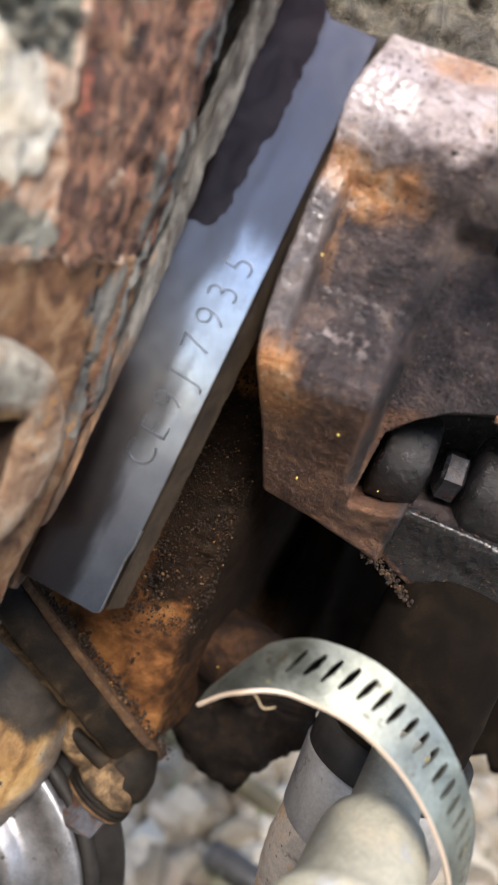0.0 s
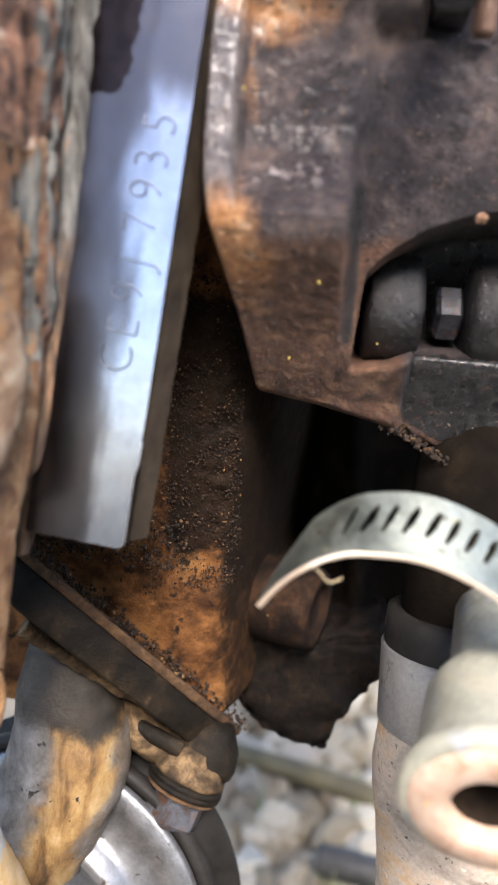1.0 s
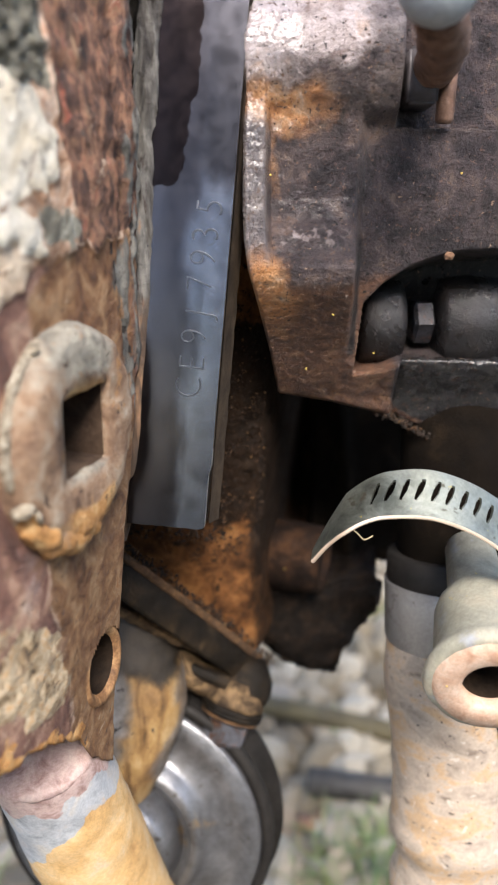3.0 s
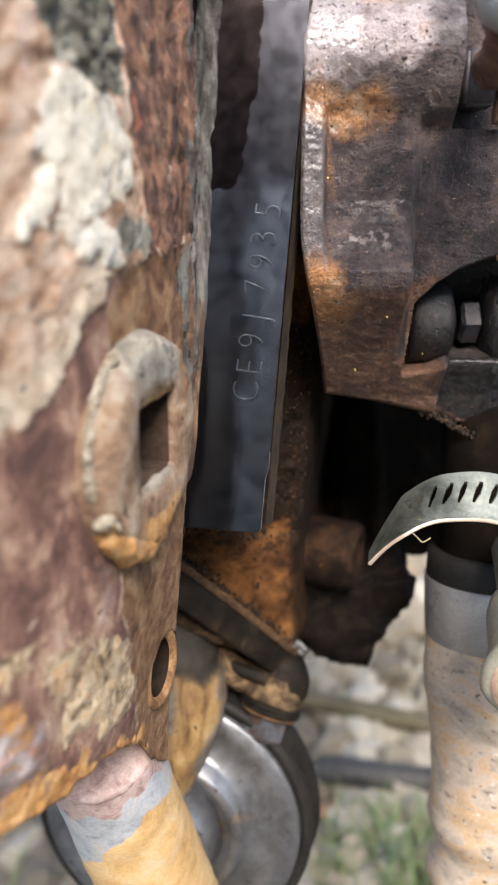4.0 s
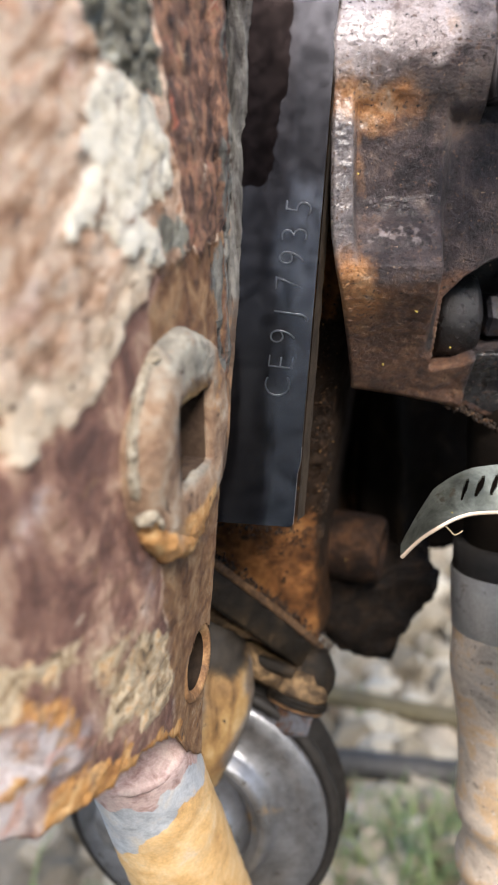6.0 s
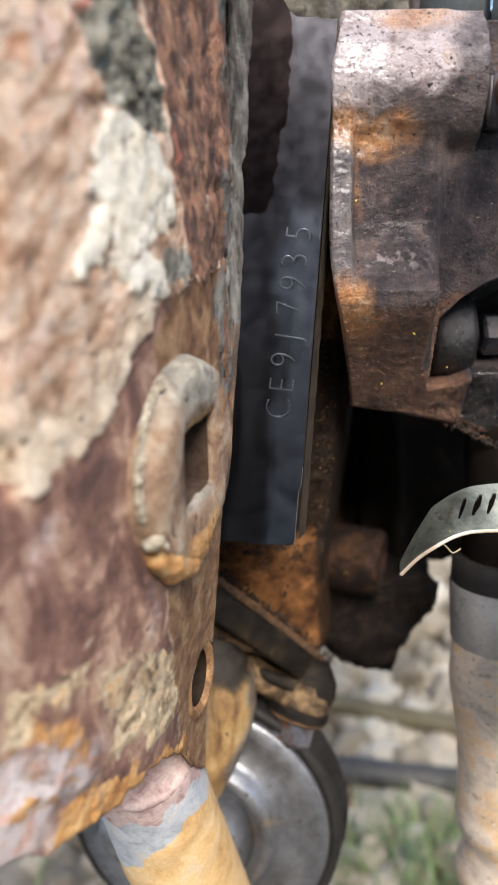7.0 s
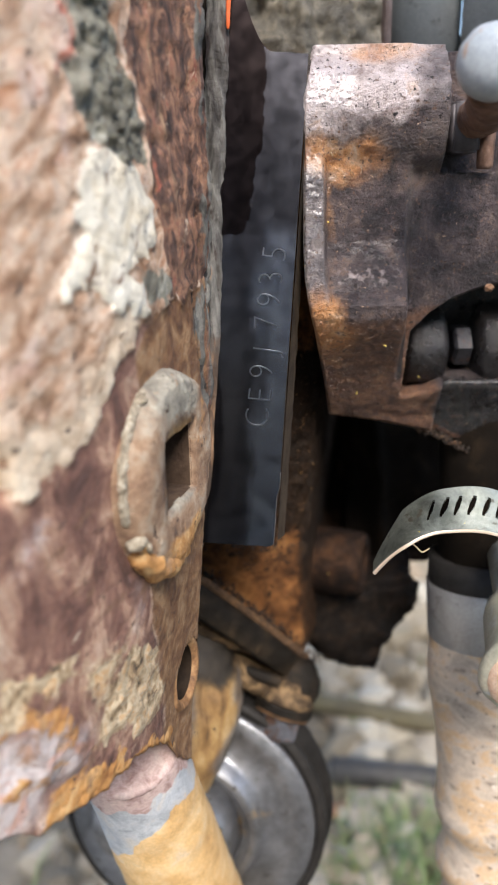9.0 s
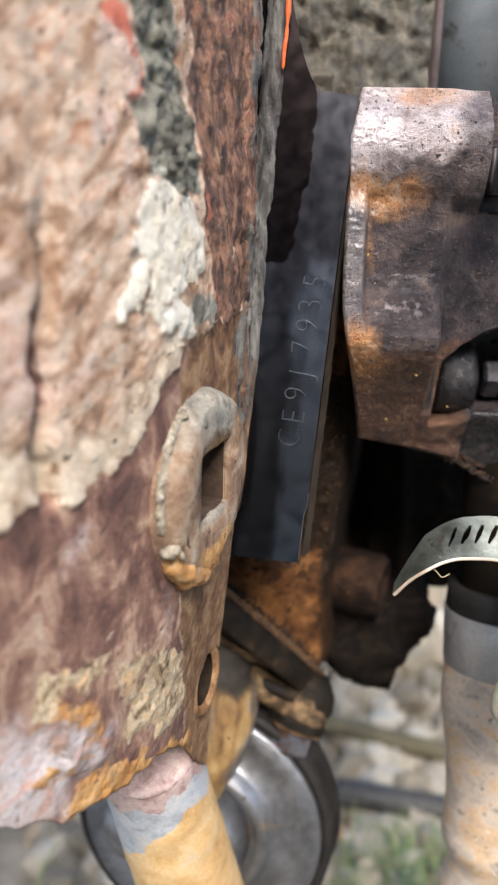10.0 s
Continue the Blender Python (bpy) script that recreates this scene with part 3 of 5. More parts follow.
casting = thing("axle_casting", "tall rusted iron axle casting with flaking cream and pink paint", "casting", at=(-0.1, 0.15, 0.47))
NU, NV = 280, 300
PATCHES = {
    "cream": (0.0025, [(0.1436, 0.6704), (0.153, 0.6723), (0.164, 0.6695), (0.1718, 0.6589), (0.166, 0.647), (0.1545, 0.6465), (0.153, 0.644), (0.1565, 0.6415), (0.1589, 0.6357), (0.1546, 0.6323), (0.149, 0.6376), (0.144, 0.6368), (0.1394, 0.6378), (0.1334, 0.6417), (0.1286, 0.641), (0.133, 0.648), (0.1375, 0.6529), (0.1358, 0.6579), (0.1414, 0.66), (0.1396, 0.6643)]),
    "grey": (0.003, [(0.143, 0.73), (0.168, 0.73), (0.1656, 0.7143), (0.1646, 0.7042), (0.1711, 0.6897), (0.172, 0.6815), (0.171, 0.668), (0.1601, 0.67), (0.1478, 0.6731), (0.1427, 0.68), (0.1427, 0.6883), (0.1479, 0.6984)]),
    "grey_low": (0.003, [(0.156, 0.6455), (0.1882, 0.6405), (0.185, 0.636), (0.16, 0.635), (0.157, 0.641)]),
    "ochre_low": (0.002, [(0.1437, 0.5496), (0.1571, 0.541), (0.164, 0.5255), (0.1615, 0.514), (0.145, 0.52), (0.135, 0.5265), (0.13, 0.533), (0.134, 0.544)]),
    "ochre_near": (0.002, [(0.1051, 0.5616), (0.1121, 0.5624), (0.1247, 0.5595), (0.1247, 0.5522), (0.116, 0.5557), (0.111, 0.5509), (0.1079, 0.5504), (0.1056, 0.5545)]),
    "pale": (0.006, [(0.1082, 0.549), (0.1135, 0.5506), (0.1244, 0.5391), (0.1277, 0.5284), (0.1212, 0.5274), (0.1105, 0.5361)]),
    "rim": (0.003, [(0.1174, 0.5236), (0.1151, 0.515), (0.1284, 0.5106), (0.1433, 0.5091), (0.1764, 0.4896), (0.1724, 0.501), (0.1412, 0.5186), (0.1274, 0.5248), (0.1208, 0.5258)]),
    "red": (0.002, [(0.1358, 0.7067), (0.1421, 0.7151), (0.1479, 0.6984), (0.1431, 0.686), (0.1377, 0.6847), (0.1436, 0.6976)]),
    "lower": (0.006, [(0.1079, 0.5504), (0.1263, 0.5406), (0.1283, 0.5262), (0.1174, 0.5236), (0.115, 0.5176), (0.1082, 0.516), (0.08, 0.52), (0.08, 0.562), (0.1025, 0.5560)]),
    "tan": (0.008, [(0.121, 0.557), (0.143, 0.555), (0.138, 0.534), (0.130, 0.526), (0.1275, 0.541)]),
    "blotch": (0.004, [(0.113, 0.5989), (0.1216, 0.5965), (0.1194, 0.5867), (0.1119, 0.5879)]),
    "blotch_far": (0.005, [(0.140, 0.566), (0.150, 0.572), (0.150, 0.552), (0.142, 0.548)]),
}


def inside(py, pz, poly, soft):
    """0.5 on the outline, 1 well inside, 0 well outside."""
    best, odd = np.full(py.shape, 1e9), np.zeros(py.shape, bool)
    for (a, b), (c, d) in zip(poly, poly[1:] + poly[:1]):
        k = np.clip(((py - a) * (c - a) + (pz - b) * (d - b)) / ((c - a) ** 2 + (d - b) ** 2), 0, 1)
        best = np.minimum(best, np.hypot(py - a - k * (c - a), pz - b - k * (d - b)))
        odd ^= ((b > pz) != (d > pz)) & (py < (c - a) * (pz - b) / (d - b + 1e-12) + a)
    return np.clip(0.5 + np.where(odd, best, -best) / soft * 0.5, 0, 1)


def ease(v, lo, hi):
    k = np.clip((v - lo) / (hi - lo), 0, 1)
    return k * k * (3 - 2 * k)


U = np.linspace(0, 1, NU + 1)
V = np.linspace(0, 1, NV + 1)
U, V = np.meshgrid(U, V)
GY = np.interp(_arc[-1] * (0.30 + 0.62 * U), _arc, _tab)
GZ = 0.46 + 0.34 * V
REACH = np.interp(GZ, [0.545, 0.60], [0.0, 1.0])
GY = np.where(GY > 0.18, 0.18 + (GY - 0.18) * (0.019 + 0.017 * REACH) / (GY.max() - 0.18), GY)
LOW = np.interp(GY, LOWER_Y, LOWER_Z) + np.array([[0.0016 * fbm((y, 0, 3), 160, 3) for y in row] for row in GY[:1]])
GZ = LOW + (0.80 - LOW) * V


def field(scale, octaves, seed, sy=1.0, sz=1.0):
    return np.array([fbm((0.0, y * sy, z * sz), scale, octaves, seed) for y, z in zip(GY.ravel(), GZ.ravel())]).reshape(GY.shape)


n_big, n_mid, n_fine, n_tiny = field(40, 3, 2), field(90, 3, 7), field(220, 3, 4), field(420, 2, 1)
n_streak = field(120, 3, 5, 3.0, 0.5)
WY, WZ = GY + 0.0035 * n_mid + 0.0016 * n_fine, GZ + 0.0035 * n_big + 0.0025 * n_fine
mask = {k: inside(WY, WZ, p, w) for k, (w, p) in PATCHES.items()}
up = ease(WZ - np.interp(WY, STEP_Y, STEP_Z), -0.0010, 0.0010)
far_side = ease(GY + 0.0025 * n_mid - np.interp(GZ, [0.47, 0.51, 0.56, 0.60, 0.625, 0.64], [0.168, 0.166, 0.152, 0.150, 0.152, 0.17]), -0.007, 0.007)
dark = up * ease(WY, 0.1715, 0.1765)
seam = ease(GY + 0.0012 * n_fine, 0.196, 0.200) * REACH
GROOVE_Y = np.interp(GZ, [0.60, 0.63, 0.65, 0.672, 0.72], [0.1110, 0.1108, 0.1137, 0.1182, 0.1240])
groove = np.exp(-((GY + 0.002 * n_mid - GROOVE_Y) / 0.0018) ** 2) * ease(GZ, 0.600, 0.606) * (1 - 0.9 * ease(GZ, 0.645, 0.675))
above = WZ - np.interp(WY, STEP_Y, STEP_Z)
hem = ease(above, -0.0006, 0.0010) * (1 - 0.75 * ease(above + 0.005 * n_big, 0.006, 0.018)) * (1 - ease(WY, 0.150, 0.158))
halo = inside(WY, WZ, PATCHES["pale"][1], 0.022)
CRACK_Z = [0.575, 0.6027, 0.6186, 0.635, 0.650, 0.80]
crack = np.exp(-((GY + 0.0010 * n_fine - np.interp(GZ, CRACK_Z, [0.2060, 0.2020, 0.1945, 0.1918, 0.1900, 0.1900])) / 0.0006) ** 2) * ease(GZ, 0.585, 0.600) * (1 - ease(GZ, 0.640, 0.648))
crack = np.maximum(crack, np.exp(-((GY + 0.0012 * n_fine - np.interp(GZ, [0.60, 0.63, 0.645, 0.665, 0.70, 0.80], [0.2120, 0.2045, 0.2025, 0.2070, 0.2110, 0.2130])) / 0.0007) ** 2) * ease(GZ, 0.600, 0.612))
marks = {
    "pink": up * ease(n_big, -0.2, 0.45) * 0.62,
    # bare rust; the groove's shade is put in here as darker colour
    "bare": np.maximum((1 - up) * (1 - far_side), 0.62 * groove),
    "smooth": (1 - up) * far_side,
    "grey": np.maximum(mask["grey"], 0.8 * mask["grey_low"]),
    "dark": np.maximum(dark * (0.8 + 0.35 * n_streak), seam * (0.55 + 0.5 * n_streak)),
    "flake": np.maximum(seam * (0.45 + 0.9 * n_streak), 0.60 * ease(GY + 0.002 * n_mid, 0.1885, 0.1935) * REACH * (1 - ease(GZ, 0.636, 0.646)) * (0.85 + 0.9 * n_streak)),
    "crack": crack,
    "streak": 0.62 * np.exp(-((GY + 0.0012 * n_mid - np.interp(GZ, [0.63, 0.66, 0.70, 0.75], [0.1845, 0.1850, 0.1830, 0.1800])) / 0.0030) ** 2) * up * (0.75 + 0.6 * n_streak),
    "cream": mask["cream"],
    "hem": 0.9 * hem,
    "ochre": np.maximum.reduce([mask["ochre_low"], mask["ochre_near"], 0.80 * mask["tan"] * (1 + 0.6 * n_mid)]),
    "pale": np.maximum.reduce([mask["pale"] * (0.85 + 0.3 * n_mid), mask["lower"] * (0.85 + 0.4 * n_big), 0.7 * mask["blotch"], 0.5 * mask["blotch_far"]]),
    "rim": np.maximum(mask["rim"], 0.60 * np.exp(-((halo - 0.5) / 0.14) ** 2) * ease(n_mid, -0.35, 0.25)),
    "red": np.maximum(0.72 * mask["red"], 0.62 * inside(WY, WZ, [(0.1745, 0.674), (0.180, 0.674), (0.180, 0.660), (0.1745, 0.660)], 0.002)),
}
RISE = 0.0007 * up + 0.0008 * ease(mask["cream"] + 0.25 * n_fine, 0.45, 0.55) + 0.0010 * (0.35 + 0.65 * up) * n_big + 0.0007 * (0.3 + 0.7 * up) * n_fine
RISE += 0.0016 * mask["grey"] * (n_fine + n_tiny) + 0.0020 * ease(mask["pale"], 0.2, 0.9) + 0.0006 * marks["ochre"] * n_fine + 0.0008 * marks["rim"] * (1 + n_tiny)
RISE += dark * (0.0005 * n_streak + 0.0003 * n_fine) + seam * (0.0014 * n_streak + 0.0002 * n_tiny) - 0.0022 * np.exp(-((GY - 0.197 + 0.001 * n_mid) / 0.0012) ** 2) * REACH
RISE -= 0.0055 * groove + 0.0012 * crack


def flank(u, v):
    i, j = round(u * NU), round(v * NV)
    y, z = float(GY[j, i]), float(GZ[j, i])
    q = Vector((flank_x(y, z), y, z)) + flank_normal(y) * float(RISE[j, i])
    if u > 0.97:
        q.x -= 0.007 * ((u - 0.97) / 0.03) ** 2
    return q


bm, rows = grid(flank, NU, NV)
gone = []
for f in bm.faces:
    c = f.calc_center_median()
    if abs(c.y - BOSS_Y) < 0.0130 and abs(c.z - BOSS_Z) < 0.0115 or math.hypot((c.y - HOLE_Y) / 1.0, (c.z - HOLE_Z) / 1.16) < 0.0101:
        gone.append(f)
bmesh.ops.delete(bm, geom=gone, context="FACES_ONLY")
# the back, the ends and the underside of the iron
back = [[bm.verts.new((r[0].co.x - 0.03, r[0].co.y + 0.02, r[0].co.z)), bm.verts.new((r[-1].co.x - 0.04, r[-1].co.y + 0.004, r[-1].co.z))] for r in rows]
for j in range(NV):
    bm.faces.new((rows[j][-1], rows[j + 1][-1], back[j + 1][1], back[j][1]))
    bm.faces.new((back[j][1], back[j + 1][1], back[j + 1][0], back[j][0]))
    bm.faces.new((back[j][0], back[j + 1][0], rows[j + 1][0], rows[j][0]))
under = [bm.verts.new(v.co + Vector((-0.028, 0.020, 0.022))) for v in rows[0]]
for i in range(NU):
    bm.faces.new((rows[0][i], rows[0][i + 1], under[i + 1], under[i]))
bm.faces.new(under + [back[0][1], back[0][0]])
bm.faces.new([v for v in rows[-1]] + [back[-1][1], back[-1][0]])
part("body", bm, M_COLUMN, casting, fields={k: np.clip(v, 0, 1).ravel() for k, v in marks.items()})


def on_flank(y, z, out=0.0):
    return Vector((flank_x(y, z), y, z)) + flank_normal(y) * out


# the boss with its square socket
n = Vector((0.97, -0.24, 0)).normalized()
side = Vector((0.24, 0.97, 0)).normalized()
centre = Vector((-0.0617, BOSS_Y, BOSS_Z))


def boss_point(a, k, h):
    """A point of the boss at angle a, k times its rim's radius, h above its face."""
    c, si = math.cos(a), math.sin(a)
    r = 0.0262 if abs(si) < 1e-6 else 1 / math.hypot(c / 0.0262, si / (0.0242 if si > 0 else 0.0262))
    return centre + side * (c * r * k) + Vector((0, 0, si * r * k)) + n * h


N = 80
tint = {"grey": [], "orange": []}
bm = bmesh.new()
rings = []
for k, h in ((1.16, -0.0110), (1.10, -0.0060), (1.035, -0.0022), (0.985, -0.0006), (0.93, 0.0), (0.80, 0.0003), (0.66, -0.0002), (0.0, -0.0004), (-1.0, -0.0022)):
    ring = []
    for i in range(N):
        a = 2 * math.pi * i / N
        c, si = math.cos(a), math.sin(a)
        if k > 0:
            p = boss_point(a, k, h)
            p += n * (0.0007 * fbm(p, 90, 3) + 0.0005 * fbm(p, 260, 3)) + side * 0.0007 * fbm(p, 120, 2, 4)
        else:
            m = max(abs(c), abs(si))
            w = 1.05 if k == 0 else 1.0
            p = centre + side * (c / m * 0.0112 * w) + Vector((0, 0, si / m * 0.0098 * w)) + n * h
            p += Vector((0, 0, 0.0005 * fbm(p, 150, 2)))
        wob = 0.25 * fbm(p, 70, 3, 6)
        tint["grey"].append(0.8 * smooth01(si + wob, 0.35, 0.95) * (k > 0.5) + 0.7 * (k <= 0) * smooth01(-si, 0.5, 0.9))
        tint["orange"].append(0.9 * smooth01(-si + wob, 0.55, 0.95) * (k > 0.7) + 0.8 * (k <= 0) * smooth01(si, 0.5, 0.9))
        ring.append(bm.verts.new(p))
    rings.append(ring)
for a, b in zip(rings, rings[1:]):
    for i in range(N):
        bm.faces.new((a[i], a[(i + 1) % N], b[(i + 1) % N], b[i]))
bm.verts.index_update()
boss = part("socket_boss", bm, M_BOSS, casting, "rust-crusted round boss with a square socket", fields=tint)
bm = bmesh.new()
rings = [[bm.verts.new(centre + side * (a * 0.0113 * k) + Vector((0, 0, b * 0.0099 * k)) + n * h) for a, b in ((-1, -1), (1, -1), (1, 1), (-1, 1))] for h, k in ((-0.0018, 1.0), (-0.008, 0.98), (-0.0170, 0.95))]
for a, b in zip(rings, rings[1:]):
    for i in range(4):
        bm.faces.new((a[i], a[(i + 1) % 4], b[(i + 1) % 4], b[i]))
bm.faces.new(rings[-1])
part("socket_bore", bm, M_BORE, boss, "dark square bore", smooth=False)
# a scalloped pale crust down the boss's edge, and a rusty weld bead under it
bm = pipe([boss_point(radians(a), 1.09 + 0.018 * math.sin(a * 0.9), -0.0052) for a in range(116, 200, 7)], [0.0004, 0.0012, 0.0013, 0.0012, 0.0014, 0.0012, 0.0013, 0.0014, 0.0013, 0.0012, 0.0014, 0.0008], 16, 0.0005, 10, freq=420)
part("weld_crust", bm, M_CRUST, casting, "scalloped pale crust along the boss")
bm = pipe([boss_point(radians(a), 1.03, -0.0042) for a in (204, 214, 228, 244, 260, 276, 292, 305)], [0.0012, 0.0030, 0.0040, 0.0042, 0.0040, 0.0032, 0.0020, 0.0008], 18, 0.0016, 8, freq=190)
bead = {"orange": [0.72 + 0.5 * fbm(v.co, 110, 3) for v in bm.verts], "grey": [0.0 for v in bm.verts]}
part("weld_bead", bm, M_BOSS, casting, "lumpy orange rust bead under the boss", fields=bead)
for a, k, h, size in ((204, 1.09, -0.0034, 0.0028), (211, 1.02, -0.0016, 0.0020), (126, 1.10, -0.0040, 0.0018)):
    pile = Pile()
    pile.rock(boss_point(radians(a), k, h), size, random.Random(a), 0.45, 2, 0.12)
    pile.mesh("filler_chip", M_CRUST, casting, "pale chip of old filler", smooth=True)
n2 = flank_normal(HOLE_Y)
bm = bmesh.new()
base = on_flank(HOLE_Y, HOLE_Z)
side2 = Vector((0, 0, 1)).cross(n2)
rings = []
for r, h in ((0.0112, -0.0008), (0.0104, 0.0003), (0.0096, 0.0003), (0.0088, -0.0002), (0.0080, -0.0014)):
    rings.append([bm.verts.new(base + side2 * r * math.cos(2 * math.pi * i / 40) + Vector((0, 0, 1.16)) * r * math.sin(2 * math.pi * i / 40) + n2 * h) for i in range(40)])
for a, b in zip(rings, rings[1:]):
    for i in range(40):
        bm.faces.new((a[i], a[(i + 1) % 40], b[(i + 1) % 40], b[i]))
hole = part("pin_hole", bm, M_HOLE, casting, "orange rim of a drilled hole")
bm = bmesh.new()
rings = [[bm.verts.new(base + side2 * 0.0080 * k * math.cos(2 * math.pi * i / 40) + Vector((0, 0, 1.16)) * 0.0080 * k * math.sin(2 * math.pi * i / 40) + n2 * h) for i in range(40)] for h, k in ((-0.0014, 1.0), (-0.006, 0.97), (-0.016, 0.92))]
for a, b in zip(rings, rings[1:]):
    for i in range(40):
        bm.faces.new((a[i], a[(i + 1) % 40], b[(i + 1) % 40], b[i]))
bm.faces.new(rings[-1])
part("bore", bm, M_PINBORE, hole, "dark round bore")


FL_A, FL_B = Vector((-0.0780, 0.235, 0.5345)), Vector((-0.0110, 0.2975, 0.4385))   # front rim of the outlet flange


# ---- the engine block: pad, flaking joint, rusty wall ----
block = thing("engine_block", "rusted engine block with a smooth stamped number pad", "engine block", at=(-0.03, 0.28, 0.45))
PAD_O = Vector((-0.0368, 0.2000, 0.5512))
PAD_UP = (Vector((-0.0254, 0.2221, 0.7023)) - PAD_O)
PAD_LEN = PAD_UP.length
PAD_UP.normalize()
PAD_X = Vector((1, 0, -PAD_UP.x / PAD_UP.z)).normalized()
PAD_X = (PAD_X - PAD_UP * PAD_X.dot(PAD_UP)).normalized()
PAD_N = PAD_X.cross(PAD_UP)


def pad_point(a, b, out=0.0):
    """a: from the right edge (minus: to the left), b: up from the lower end."""
    return PAD_O + PAD_X * a + PAD_UP * b + PAD_N * out


PAD_W = 0.0240
stain, film = [], []


def pad_face(u, v):
    a = -PAD_W * (1 - u)
    # the upper end runs up into the block in a hollow curve
    b = v * (PAD_LEN + 0.026 * (max(0.0, -a - 0.0110) / 0.0125) ** 1.7)
    # the edge is dressed back near the lower end, and its corner rounded
    notch = 0.0003 * u - 0.0007 * smooth01(u, 0.7, 1.0) * (1 - smooth01(b, 0.0165, 0.0205))
    if b < 0.0016:
        notch -= 0.0016 * smooth01(u, 0.8, 1.0) * (1 - math.sqrt(1 - (1 - b / 0.0016) ** 2))
    q = pad_point(a + notch, b + (0.00015 * fbm((a, 0, 0), 250, 3) if v < 0.01 or v > 0.99 else 0), 0.00005 * fbm((a, b, 0), 60, 2))
    edge = -0.0190 + 0.0045 * smooth01(b, 0.085, 0.11) + 0.0022 * smooth01(b, 0.115, 0.12) + 0.002 * fbm((0, 0, b), 120, 3)
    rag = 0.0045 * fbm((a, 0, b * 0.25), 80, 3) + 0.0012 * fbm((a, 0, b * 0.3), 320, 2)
    # dims the left and top: the dark reflection there is put into the colour
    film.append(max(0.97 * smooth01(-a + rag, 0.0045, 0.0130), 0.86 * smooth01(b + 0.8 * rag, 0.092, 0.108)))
    stain.append(smooth01(edge - a, -0.0012, 0.0012) * smooth01(b + 0.5 * (-a - 0.018) + 0.003 * fbm((a, 0, b), 150, 2), 0.0985, 0.1015))
    return q


bm, rows = grid(pad_face, 60, 360)
rim = [v for v in rows[0]] + [r[-1] for r in rows[1:]] + [v for v in rows[-1][-2::-1]] + [r[0] for r in rows[-2:0:-1]]
d1 = [bm.verts.new(v.co - PAD_N * 0.0004 + PAD_X * (0.00015 if i >= 60 and i < 421 else 0)) for i, v in enumerate(rim)]
d2 = [bm.verts.new(v.co - PAD_N * 0.012 + PAD_X * (0.00015 if i >= 60 and i < 421 else 0)) for i, v in enumerate(rim)]
d0 = [bm.verts.new(v.co) for v in rim]
d3 = [bm.verts.new(v.co) for v in d1]
for a, b in ((d0, d1), (d3, d2)):
    for i in range(len(rim)):
        k = (i + 1) % len(rim)
        bm.faces.new((a[i], a[k], b[k], b[i]))
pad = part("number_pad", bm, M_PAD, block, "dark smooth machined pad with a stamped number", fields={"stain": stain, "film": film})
pad.data.materials.append(M_PADSIDE)
pad.data.materials.append(M_PADEDGE)
for f in pad.data.polygons:
    if f.index >= 60 * 360:
        f.material_index = 2 if f.index < 60 * 360 + len(rim) and (abs(f.normal.dot(PAD_X)) > 0.3 and f.center.z < 0.576 or f.normal.dot(PAD_UP) < -0.3) else 1
# the side of the casting behind the pad's edge
bm, _ = grid(lambda u, v: pad_point(0.0008 + 0.0026 * u + 0.0003 * u * fbm((u, v * 9, 0), 3, 3), 0.002 + v * (PAD_LEN - 0.003), -0.0006 - (0.007 + 0.007 * v) * u), 8, 90)
part("pad_side", bm, M_PADSIDE, block, "thin brown cast edge beside the pad")

# the stamped characters, each struck singly
letters = "CE9J7935"
for i, ch in enumerate(letters):
    cu = bpy.data.curves.new("stamped_character", "FONT")
    cu.body, cu.size, cu.extrude, cu.bevel_depth, cu.offset = ch, 0.0116, 0.00005, 0.00006, -0.00036
    cu.resolution_u = 6
    cu.align_x = "CENTER"
    ob = new("stamped_character", cu)
    jit = (0.0, 0.3, -0.2, 0.4, -0.3, 0.1, -0.2, 0.5)[i] * 0.001
    b = (0.0429, 0.0497, 0.0580, 0.0642, 0.0732, 0.0800, 0.0872, 0.0942)[i]
    a = -0.0045 + 0.0019 * (i / 7) + jit * 0.6
    tip = radians((2, -3, 4, -5, 3, -2, 5, -4)[i])
    rot = Matrix((PAD_UP, -PAD_X, PAD_N)).transposed().to_4x4() @ Matrix.Rotation(tip, 4, "Z")
    place = Matrix.Translation(pad_point(a, b, 0.00022)) @ rot @ Matrix.Diagonal((0.86, 1.0, 1.0, 1.0))
    ob.parent = block
    ob.matrix_parent_inverse = Matrix.Translation(-block.location)
    ob.matrix_basis = place
    cu.materials.append(M_STAMP)
    ob["label"] = "struck character in the steel pad"

# ragged joint between casting and block
rusty = []


